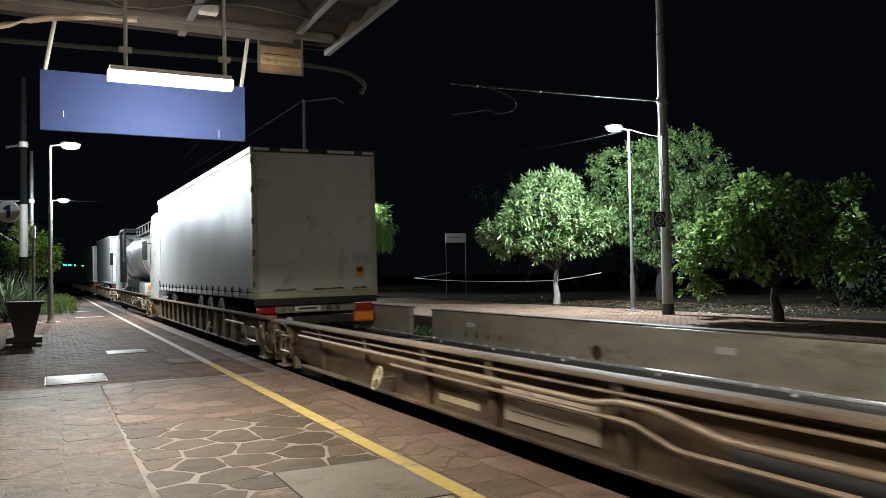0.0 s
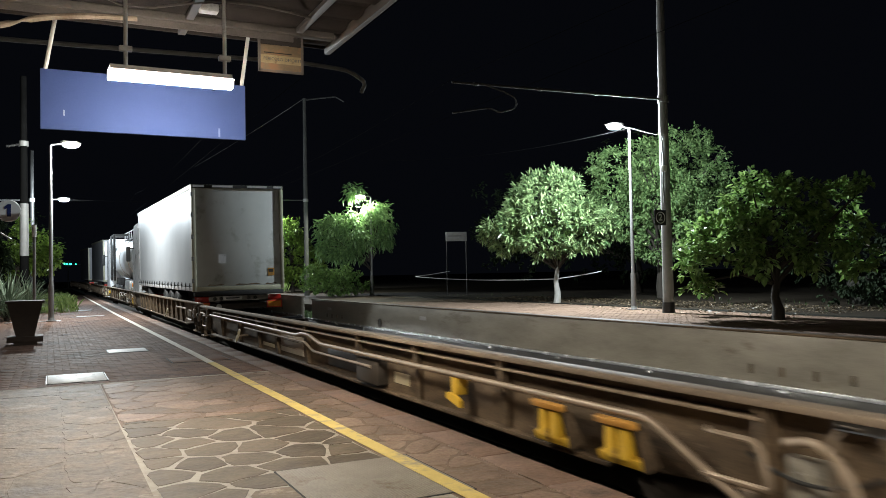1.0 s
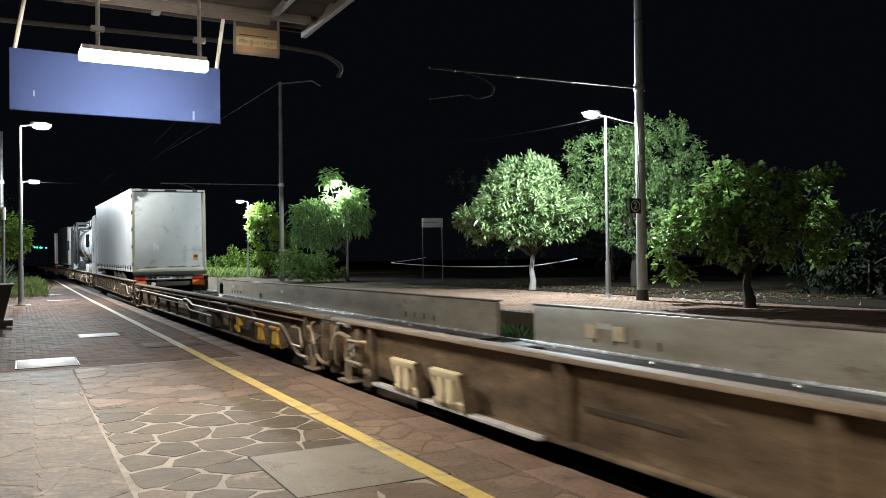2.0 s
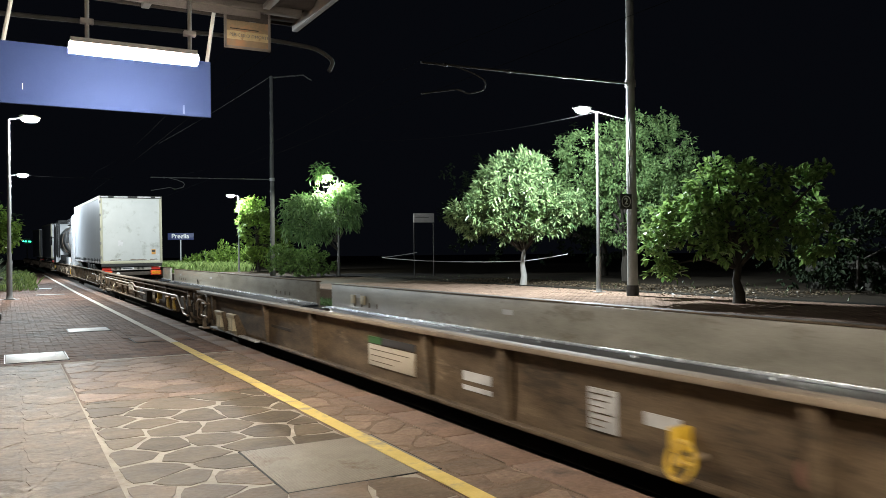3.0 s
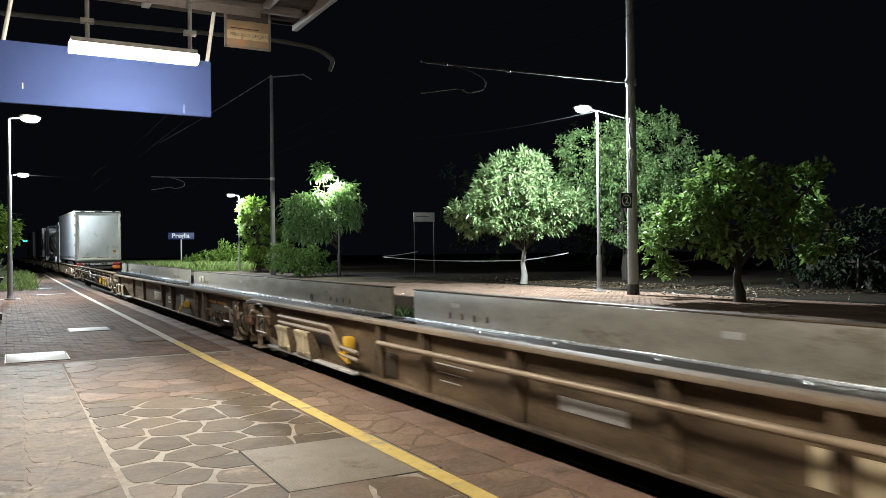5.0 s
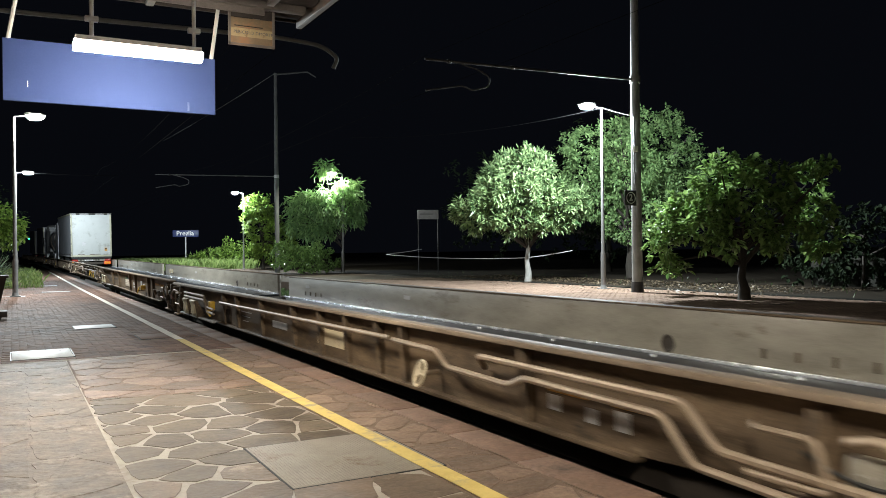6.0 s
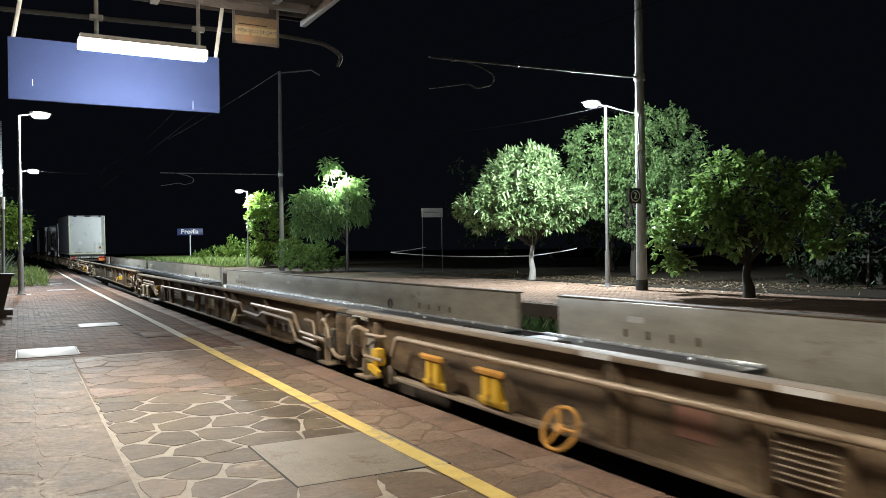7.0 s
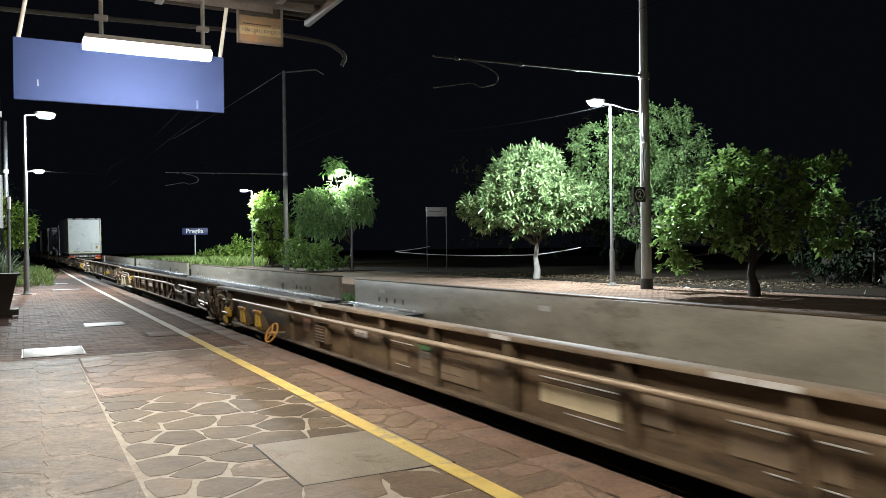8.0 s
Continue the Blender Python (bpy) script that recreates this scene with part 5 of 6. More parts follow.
for x in (-0.6, -0.2, 0.3, 0.55, 1.3, 2.6):
    part("green_lamp", Shape().lathe([(0.10, -0.05), (0.13, 0.0), (0.10, 0.05)], Matrix.Translation((x, -0.05, 4.35 - 0.05 * x)) @ Matrix.Rotation(radians(90), 4, "X"), 14), SIGNAL_GREEN, sig, "glowing green lens")
part("crossbar", Shape().box(-0.7, 2.8, 0.0, 0.05, 4.2, 4.3), DARK_METAL, sig)

# ---- far platform edges, wall and tape ----
setting("kerb", Shape().box(10.86, 11.05, -30, 66, -0.80, 0.0, 0.012), FAR_PAVE_DIMMED, "worn brown edge of the far platform", "kerb")
setting("kerb", Shape().box(18.3, 18.45, -30, 66, -0.5, 0.03, 0.012), SHADED_STONE, "low kerb behind the far platform", "kerb")
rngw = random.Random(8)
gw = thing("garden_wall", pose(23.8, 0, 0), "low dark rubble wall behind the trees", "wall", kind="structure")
part("core", Shape().box(0, 0.35, 2, 17.5, 0.0, 0.86), SHADED_STONE, gw)
part("coping", Shape().box(-0.06, 0.41, 2, 17.5, 0.86, 0.95, 0.015), SHADED_STONE, gw)
blocks = [mesh_of("wall_block", Shape().box(-0.05, 0.05, -w / 2, w / 2, -0.125, 0.125, 0.02), SHADED_STONE) for w in (0.34, 0.42, 0.52)]
for row in range(3):
    y = 8.0 + 0.2 * row
    while y < 17:
        k = rngw.randrange(3)
        w = (0.34, 0.42, 0.52)[k]
        ob = new("wall_block", blocks[k])
        ob.parent = gw
        ob.location = (0.0 + rngw.uniform(-0.02, 0.02), y + w / 2, 0.15 + 0.275 * row)
        y += w + 0.03
tp = thing("barrier_tape", pose(0, 0, 0), "white barrier tape strung between trees and posts", "tape")
for a, b, d in (((18.55, 26.5, 1.02), (18.65, 23.9, 1.28), 0.02), ((18.55, 26.5, 1.0), (18.95, 41.5, 1.14), 0.12), ((18.95, 41.5, 1.16), (20.4, 39.9, 1.42), 0.03)):
    pts = sag(a, b, d, 12)
    v, f = [], []
    for i, p in enumerate(pts):
        tw = 0.5 * math.sin(i * 0.7)
        o = Vector((0.017 * math.sin(tw), 0, 0.017 * math.cos(tw)))
        n_ = Vector((0.003, 0.003, 0))
        v += [p - o - n_, p + o - n_, p + o + n_, p - o + n_]
    for i in range(len(pts) - 1):
        for k in range(4):
            f.append((4 * i + k, 4 * i + (k + 1) % 4, 4 * i + 4 + (k + 1) % 4, 4 * i + 4 + k))
    raw("tape", v, f, TAPE, tp)

# ---- plants ----


def leaves(name, places, rg, length, width, droop, mat, parent, per=9, spread=1.0, loose=0.55):
    """One mesh of folded leaf blades; places: (tip, way outwards). Each place carries a rosette."""
    v, f = [], []
    for p, out in places:
        for k in range(per):
            d = (out * 0.6 + Vector((rg.gauss(0, 1), rg.gauss(0, 1), rg.gauss(0, 0.8))) * 0.75 * spread)
            d.z -= droop
            d.normalize()
            L = length * rg.uniform(0.65, 1.2)
            w = width * rg.uniform(0.75, 1.2) / 2
            s = d.cross(Vector((rg.gauss(0, 0.3), rg.gauss(0, 0.3), 1))).normalized()
            up = s.cross(d).normalized()
            o = p + Vector((rg.uniform(-1, 1), rg.uniform(-1, 1), rg.uniform(-1, 1))) * length * loose
            i = len(v)
            m1_, m2_ = o + d * L * 0.35, o + d * L * 0.72 - Vector((0, 0, droop * L * 0.08))
            v += [o, m1_ + s * w + up * w * 0.35, m2_ + s * w * 0.8 + up * w * 0.25, o + d * L - Vector((0, 0, droop * L * 0.25)), m2_ - s * w * 0.8 + up * w * 0.25, m1_ - s * w + up * w * 0.35]
            f += [(i, i + 1, i + 2, i + 3), (i, i + 3, i + 4, i + 5)]
    return raw(name, v, f, mat, parent)


def tree(x, y, lobes, n, label, mat, length, width, droop, trunk_r, trunk_h, bark, per=9, seed=1, lean=(0, 0), category="tree", base_z=0.03, core=0.45, limbs=5, loose=0.55):
    """lobes: centre (from the foot), radii. n: rosettes."""
    rg = random.Random(seed)
    t = thing("tree" if category == "tree" else "shrub", pose(x, y, base_z), label, category)
    total = sum(r[0] * r[1] + r[1] * r[2] + r[0] * r[2] for _, r in lobes)
    tips = []
    for c, r in lobes:
        k = int(n * (r[0] * r[1] + r[1] * r[2] + r[0] * r[2]) / total)
        while k > 0:
            d = Vector((rg.gauss(0, 1), rg.gauss(0, 1), rg.gauss(0, 1))).normalized()
            q = rg.uniform(core, 1.0) ** 0.6
            p = Vector((c[0] + d.x * r[0] * q, c[1] + d.y * r[1] * q, c[2] + d.z * r[2] * q))
            lump = noise.noise((p + Vector((x, y, 0))) * (1.1 / max(0.5, min(r)) ** 0.5 * 1.2))
            if lump < -0.05 or p.z < 0.15:
                if rg.random() < 0.88:
                    k -= 0.25
                    continue
            p += d * lump * 0.8 * min(r)
            if p.z < 0.1:
                k -= 0.5
                continue
            tips.append((p, d))
            k -= 1
    sh = Shape()
    top = Vector((lean[0], lean[1], trunk_h))
    path = [Vector((0, 0, -0.1)).lerp(top, i / 5) + Vector((rg.uniform(-1, 1), rg.uniform(-1, 1), 0)) * trunk_r * 0.5 * (1 if 0 < i < 5 else 0) for i in range(6)]
    sh.pipe(path, [trunk_r * (1.35 - 0.45 * min(1, i / 2) - 0.06 * i) for i in range(6)], 12)
    part("trunk", sh, bark, t)
    for c, r in lobes:
        cc = Vector(c)
        for _ in range(limbs):
            e = cc + Vector((rg.uniform(-0.75, 0.75) * r[0], rg.uniform(-0.75, 0.75) * r[1], rg.uniform(-0.5, 0.75) * r[2]))
            b0 = path[rg.choice((3, 4, 5))]
            mid = b0.lerp(e, 0.5) + Vector((rg.uniform(-0.2, 0.2), rg.uniform(-0.2, 0.2), 0.2))
            part("limb", Shape().pipe([b0, b0.lerp(mid, 0.5), mid, mid.lerp(e, 0.6), e], [trunk_r * q for q in (0.5, 0.42, 0.3, 0.2, 0.08)], 7), BARK, t)
    leaves("crown", tips, rg, length, width, droop, mat, t, per, loose=loose)
    return t


# the pale tree by the lamp
tree(18.45, 26.6, [((0.05, 0, 5.0), (0.75, 0.75, 0.6)), ((-0.35, 0.2, 4.35), (1.4, 1.3, 0.8)), ((-0.2, 0.1, 3.5), (1.95, 1.95, 0.8)), ((-1.45, 1.0, 2.85), (1.15, 1.15, 0.6)), ((1.05, -0.7, 3.0), (1.1, 1.1, 0.85)), ((-0.2, 0.1, 2.5), (1.7, 1.7, 0.55))], 1600,
     "bushy tree with long pale leaves and limewashed trunk", LEAF_PALE, 0.30, 0.075, 0.10, 0.12, 2.3, PALE_BARK, 12, 3, core=0.45, loose=0.16)
# the fine-leaved tree behind the mast
tree(24.2, 26.8, [((-1.2, 0, 5.0), (2.0, 2.0, 1.8)), ((1.4, 0, 5.5), (2.0, 2.0, 1.7)), ((0, 0, 3.6), (2.6, 2.2, 1.5)), ((2.2, 0, 4.0), (1.5, 1.6, 1.5))], 2300,
     "tall fine-leaved tree behind the mast", LEAF_MID, 0.17, 0.07, 0.2, 0.16, 3.0, BARK, 14, 5, core=0.65, loose=0.8)
# the broad-leaved tree


def clumps(rows, along, seed):
    """Small lobes strung out along one direction, with some depth either way."""
    rg = random.Random(seed)
    ax, ay = along
    out = []
    for d, z, r in rows:
        e = rg.uniform(-0.6, 0.6)
        out.append(((ax * d - ay * e, ay * d + ax * e, z), (r * 1.15, r * 1.15, r)))
    return out


BROAD = [(1.85, 1.35, 0.45), (1.8, 0.8, 0.30), (1.7, 2.0, 0.5), (1.25, 2.5, 0.5), (1.1, 1.7, 0.45), (0.7, 2.9, 0.5), (0.75, 2.2, 0.45), (0.15, 3.35, 0.42), (0.0, 2.6, 0.52), (-0.6, 3.0, 0.45), (-0.8, 2.3, 0.52),
         (-1.5, 2.85, 0.42), (-1.6, 2.1, 0.45), (-1.9, 1.5, 0.42), (-0.7, 1.6, 0.45), (0.4, 1.6, 0.4), (-2.0, 3.1, 0.25)]
tree(16.3, 13.9, clumps(BROAD, (-0.65, 0.76), 2), 720,
     "round broad-leaved tree at the edge of the far platform", LEAF_BROAD, 0.21, 0.115, 0.25, 0.13, 1.5, BARK, 9, 7, core=0.3, loose=0.4, limbs=1)
# dim thickets to the right, their lack of light put into the leaf colour
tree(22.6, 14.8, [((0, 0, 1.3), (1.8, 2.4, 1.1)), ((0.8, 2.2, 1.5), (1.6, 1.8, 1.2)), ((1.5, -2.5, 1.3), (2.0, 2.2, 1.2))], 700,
     "dark thicket of leafy trees beyond the lamplight", LEAF_SHADED, 0.20, 0.10, 0.3, 0.06, 1.6, BARK, 9, 9, limbs=1)
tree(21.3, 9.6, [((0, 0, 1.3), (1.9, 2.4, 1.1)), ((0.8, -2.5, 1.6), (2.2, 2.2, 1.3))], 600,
     "dark leafy shrub tree in the shade beside the wall", LEAF_SHADED, 0.20, 0.10, 0.3, 0.06, 1.3, BARK, 9, 10, limbs=1)
tree(29, 34, [((0, 0, 4.5), (3.2, 3.5, 3.0)), ((-3, 6, 4), (3, 3, 2.6))], 800, "dark tree deep behind the platform", LEAF_SHADED, 0.3, 0.14, 0.2, 0.2, 3.0, BARK, 9, 11)
# around the second lamp
FEATHERY = [(0.95, 6.35, 0.35), (0.05, 5.3, 0.4), (1.35, 4.9, 0.35), (2.0, 4.4, 0.45), (2.8, 4.15, 0.38), (1.3, 3.8, 0.45), (2.2, 3.5, 0.45), (0.5, 4.2, 0.4), (0.3, 3.3, 0.4), (1.0, 2.9, 0.45), (1.8, 2.6, 0.45),
            (-0.5, 5.2, 0.45), (-0.8, 4.4, 0.45), (-0.6, 3.5, 0.45), (2.8, 3.0, 0.4)]
tree(18.0, 46.0, clumps(FEATHERY, (-0.93, 0.36), 5), 560,
     "feathery green tree wrapped round a street lamp", LEAF_FEATHER, 0.38, 0.075, 0.5, 0.10, 2.6, BARK, 12, 12, limbs=1, loose=0.8)
tree(15.9, 47.3, [((0, 0, 0.9), (1.5, 1.1, 0.95)), ((0.9, -0.6, 0.8), (1.3, 0.9, 0.8)), ((-0.7, 0.3, 1.0), (1.0, 0.9, 0.9))], 600, "rounded leafy bush at the foot of the lamp tree", LEAF_BROAD, 0.18, 0.09, 0.1, 0.06, 0.5, BARK, 10, 13, category="bush")
tree(17.6, 62.4, [((0, 0, 3.3), (1.4, 1.4, 2.4)), ((-0.3, 0, 4.8), (1.1, 1.1, 0.9)), ((0.9, -0.8, 2.0), (1.5, 1.5, 1.6))], 650, "slender green tree beside a far street lamp", LEAF_GREEN, 0.30, 0.13, 0.3, 0.12, 2.4, BARK, 9, 14)
for k, (hx, hy, hw, hh) in enumerate(((15.6, 71.0, 1.4, 1.5), (14.4, 73.5, 1.0, 0.9), (16.9, 69.0, 1.3, 1.9))):
    tree(hx, hy, [((0, 0, hh * 0.55), (hw, 1.4, hh * 0.7)), ((hw * 0.6, 0, hh * 0.6), (hw * 0.7, 1.2, hh * 0.6))], 260, "tangled bright green bush at the end of the platform", LEAF_GREEN, 0.30, 0.10, 0.1, 0.05, 0.4, BARK, 9, 20 + k, category="bush", base_z=-0.1)
# beside the near platform
tree(-1.4, 43.5, [((0.4, 0, 3.0), (1.0, 1.0, 1.0)), ((1.0, 0.3, 2.3), (0.75, 0.75, 0.7)), ((-0.6, 0, 2.4), (0.7, 0.7, 0.8))], 360, "leafy tree beside the near platform lamp", LEAF_GREEN, 0.26, 0.12, 0.3, 0.1, 2.0, BARK, 9, 32)
tree(-3.2, 38.5, [((0, 0, 3.4), (1.7, 1.7, 1.7))], 350, "dim leafy tree behind the blade-leaved plants", LEAF_SHADED, 0.26, 0.12, 0.3, 0.12, 2.0, BARK, 9, 33)
tree(-2.0, 62, [((0, 0, 3.2), (2.2, 3.0, 2.4)), ((-1, 9, 3.8), (2.5, 4, 3))], 420, "dark trees closing the view down the line", LEAF_SHADED, 0.34, 0.14, 0.3, 0.18, 2.2, BARK, 9, 34)


def blade_plant(x, y, size, seed):
    rg = random.Random(seed)
    t = thing("blade_plant", pose(x, y, 0.0), "clump of stiff grey-green blade leaves by the platform", "plant", "blade-leaved plants")
    v, f = [], []
    for k in range(90):
        a, e = rg.uniform(0, math.tau), rg.uniform(0.25, 1.35)
        d = Vector((math.cos(a) * math.cos(e), math.sin(a) * math.cos(e), math.sin(e)))
        L, w = size * rg.uniform(0.7, 1.1), 0.028 * rg.uniform(0.8, 1.3)
        s = d.cross(Vector((0, 0, 1))).normalized()
        o = Vector((rg.uniform(-0.1, 0.1), rg.uniform(-0.1, 0.1), 0.05 + rg.uniform(0, 0.3) * size))
        i = len(v)
        for q, ww in ((0, 0.7), (0.4, 1.0), (0.75, 0.7), (1.0, 0.06)):
            c = o + d * L * q - Vector((0, 0, 0.25 * L * q * q * math.cos(e)))
            up = s.cross(d).normalized() * w * 0.4
            v += [c - s * w * ww + up, c, c + s * w * ww + up]
        for q in range(3):
            f += [(i + 3 * q, i + 3 * q + 1, i + 3 * q + 4, i + 3 * q + 3), (i + 3 * q + 1, i + 3 * q + 2, i + 3 * q + 5, i + 3 * q + 4)]
    raw("foliage", v, f, YUCCA, t)
    part("stem", Shape().rod((0, 0, -0.02), (0, 0, 0.35 * size), 0.08, 0.06, 8), BARK, t)


for k, (x, y, s) in enumerate(((-1.3, 30.6, 1.5), (-0.75, 31.8, 1.3), (-1.9, 31.6, 1.6), (-1.2, 33.2, 1.5), (-2.5, 33.0, 1.7), (-0.9, 35.2, 1.2), (-2.0, 29.6, 1.4))):
    blade_plant(x, y, s, 50 + k)


def grass_field(name, x0, x1, y0, y1, n, height, mat, label, z=0.0, seed=1):
    rg = random.Random(seed)
    v, f = [], []
    for _ in range(n):
        x, y = rg.uniform(x0, x1), rg.uniform(y0, y1)
        if noise.noise((x * 0.8, y * 0.8, 3)) < -0.15 and rg.random() < 0.8:
            continue
        a, L = rg.uniform(0, math.tau), height * rg.uniform(0.4, 1.2)
        dx, dy = math.cos(a), math.sin(a)
        w = 0.012 + 0.01 * rg.random()
        b = L * rg.uniform(0.2, 0.7)
        i = len(v)
        v += [(x - dy * w, y + dx * w, z), (x + dy * w, y - dx * w, z), (x + dx * b * 0.4, y + dy * b * 0.4, z + L * 0.6), (x + dx * b, y + dy * b, z + L * 0.9)]
        f += [(i, i + 1, i + 2), (i + 2, i + 1, i + 3)]
    return tagged(raw(name, v, f, mat), label, "grass", kind="stuff")


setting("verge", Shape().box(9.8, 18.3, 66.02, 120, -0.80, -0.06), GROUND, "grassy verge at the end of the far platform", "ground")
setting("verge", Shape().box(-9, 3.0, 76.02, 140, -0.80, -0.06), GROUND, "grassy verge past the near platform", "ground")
grass_field("grass", 10.2, 18.2, 66, 96, 21000, 0.95, GRASS, "tall rank grass lit by a street lamp", -0.06, 1)
grass_field("grass", -3.2, 1.2, 36, 70, 4500, 0.5, GRASS, "rank grass along the back of the near platform", -0.02, 2)
grass_field("weeds", 10.05, 10.8, -4, 40, 9000, 0.42, WEED, "green weeds growing along the second track", -0.66, 3)
grass_field("grass", 18.6, 24, 12, 40, 160, 0.16, WEED, "thin dry grass under the trees", 0.03, 4)
rg = random.Random(77)
v, f = [], []
for _ in range(4200):
    x, y = rg.uniform(16.6, 22.0), rg.uniform(14, 34)
    if x < 18.4 and rg.random() < 0.8:
        continue
    a, s = rg.uniform(0, math.tau), rg.uniform(0.03, 0.075)
    z = 0.012 if x < 18.3 else 0.05
    i = len(v)
    c, d = math.cos(a) * s, math.sin(a) * s
    v += [(x - c, y - d, z), (x + d * 0.5, y - c * 0.5, z + rg.uniform(0.0, 0.04)), (x + c, y + d, z + rg.uniform(0, 0.03)), (x - d * 0.5, y + c * 0.5, z + rg.uniform(0, 0.04))]
    f += [(i, i + 1, i + 2), (i, i + 2, i + 3)]
tagged(raw("leaf_litter", v, f, DRY), "dry fallen leaves scattered under the trees", "leaf litter", kind="stuff")
# loose ballast beside the near rail
v, f = [], []
for _ in range(7000):
    x, y = rg.choice((rg.uniform(3.12, 3.9), rg.uniform(8.6, 10.7), rg.uniform(3.12, 3.6))), rg.uniform(0.5, 26)
    s, z = rg.uniform(0.02, 0.045), -0.655 + rg.uniform(0, 0.03)
    i = len(v)
    for dx, dy, dz in ((-1, -1, -1), (1, -0.8, -1), (0.9, 1, -1), (-1, 0.9, -1), (-0.5, -0.6, 0.8), (0.6, -0.4, 0.9), (0.5, 0.6, 0.7), (-0.6, 0.5, 1.0)):
        v.append((x + dx * s * rg.uniform(0.6, 1.1), y + dy * s * rg.uniform(0.6, 1.1), z + dz * s * rg.uniform(0.6, 1.0)))
    f += [(i + 4, i + 5, i + 6, i + 7), (i, i + 1, i + 5, i + 4), (i + 1, i + 2, i + 6, i + 5), (i + 2, i + 3, i + 7, i + 6), (i + 3, i, i + 4, i + 7)]
tagged(raw("ballast_stones", v, f, BALLAST), "loose dark ballast stones beside the rails", "gravel", kind="stuff")
for cx in (TRACK_X, 9.2):
    sl = mesh_of("sleeper", Shape().box(-1.3, 1.3, -0.13, 0.13, -0.10, 0.05, 0.02), CONCRETE)
    for k in range(60):
        ob = new("sleeper", sl)
        ob.parent = track
        ob.location = (cx, -4 + 0.6 * k, -0.69)

# ---- paving of the near platform ----
SEAM = 0.585  # joint between the flagstone strip and the crazy paving
pv = tagged(new("pavement"), "irregular stone crazy paving with pale mortar joints", "paving", kind="structure")
part("mortar_bed", Shape().box(SEAM, 2.19, -9, 7.75, -0.022, -0.0035), MORTAR, pv, "pale worn mortar")
part("mortar_bed", Shape().box(SEAM, 2.19, 7.75, 11.17, -0.022, -0.0035), MORTAR_BROWN, pv, "brown trodden mortar")
part("mortar_bed", Shape().box(2.19, 2.78, -9, 11.17, -0.022, -0.0035), MORTAR_BROWN, pv, "brown trodden mortar")
part("mortar_bed", Shape().box(-4, SEAM, -9, 11.17, -0.022, -0.0035), MORTAR, pv, "pale worn mortar")


def cell(p, others, box):
    poly = [Vector((box[0], box[2])), Vector((box[1], box[2])), Vector((box[1], box[3])), Vector((box[0], box[3]))]
    for q in others:
        mid, nrm = (p + q) / 2, q - p
        out = []
        for a, b in zip(poly, poly[1:] + poly[:1]):
            da, db = (a - mid).dot(nrm), (b - mid).dot(nrm)
            if da <= 0:
                out.append(a)
            if da * db < 0:
                out.append(a + (b - a) * (da / (da - db)))
        poly = out
        if len(poly) < 3:
            return []
    return poly


def crazy(x0, x1, y0, y1, step, gap, mat, name, seed, jitter=0.48, holes=(), lift=0.0, seeds=(), zone=None):
    """Stones between two lines: each is a real slab with rounded, uneven outline."""
    rg = random.Random(seed)
    pts = []
    ny, nx = max(1, round((y1 - y0) / step)), max(1, round((x1 - x0) / step))
    for j in range(-1, ny + 1):
        for i in range(-1, nx + 1):
            pts.append(Vector((x0 + (i + 0.5 + rg.uniform(-jitter, jitter) + 0.25 * (j % 2)) * (x1 - x0) / nx, y0 + (j + 0.5 + rg.uniform(-jitter, jitter)) * (y1 - y0) / ny)))
    pts = [p for p in pts if rg.random() > 0.22]
    if seeds:  # hand-laid large stones take the place of the scattered ones
        laid = [Vector(q) for q in seeds]
        pts = laid + [p for p in pts if min((p - q).length for q in laid) > 0.30]
    for p in pts:
        if not (x0 - step < p.x < x1 + step and y0 - step < p.y < y1 + step):
            continue
        near = sorted((q for q in pts if q is not p and (q - p).length < step * 4), key=lambda q: (q - p).length)
        boxes = [(x0, x1, y0, y1)]
        poly = cell(p, near, boxes[0])
        if len(poly) < 3:
            continue
        c = sum(poly, Vector((0, 0))) / len(poly)
        if any(a + 0.14 < c.x < b - 0.06 and d + 0.10 < c.y < e - 0.10 for a, b, d, e in holes):
            continue
        g = gap * rg.choice((0.5, 0.8, 1.0, 1.3))
        r = max((q - c).length for q in poly)
        if r < 0.07:
            continue
        k = 1 - g / max(0.12, r * 0.75)
        shrunk = [c + (q - c) * k for q in poly]
        ring = []
        for a, b in zip(shrunk, shrunk[1:] + shrunk[:1]):
            n = max(1, int((b - a).length / 0.11))
            for i in range(n):
                q = a.lerp(b, (i + (0.22 if i == 0 else 0)) / n)
                ring.append(q + Vector((rg.uniform(-1, 1), rg.uniform(-1, 1))) * 0.014)
        if len(ring) < 3:
            continue
        z = lift + rg.uniform(-0.001, 0.0012)
        tilt = Vector((rg.uniform(-0.004, 0.004), rg.uniform(-0.004, 0.004)))
        v = [((q - c).x, (q - c).y, -0.012) for q in ring] + [((q - c).x * 0.992, (q - c).y * 0.992, z - 0.0012) for q in ring] + [((q - c).x * 0.975, (q - c).y * 0.975, z + 0.3 * tilt.dot(q - c)) for q in ring]
        m = len(ring)
        f = [tuple(range(2 * m, 3 * m))]
        for i in range(m):
            j = (i + 1) % m
            f += [(i, j, m + j, m + i), (m + i, m + j, 2 * m + j, 2 * m + i)]
        ob = raw(name, v, f, zone(c, rg) if zone else mat, pv)
        ob.location = (c.x, c.y, 0)


COVER_HOLE = (1.38, 2.37, 4.34, 5.42)
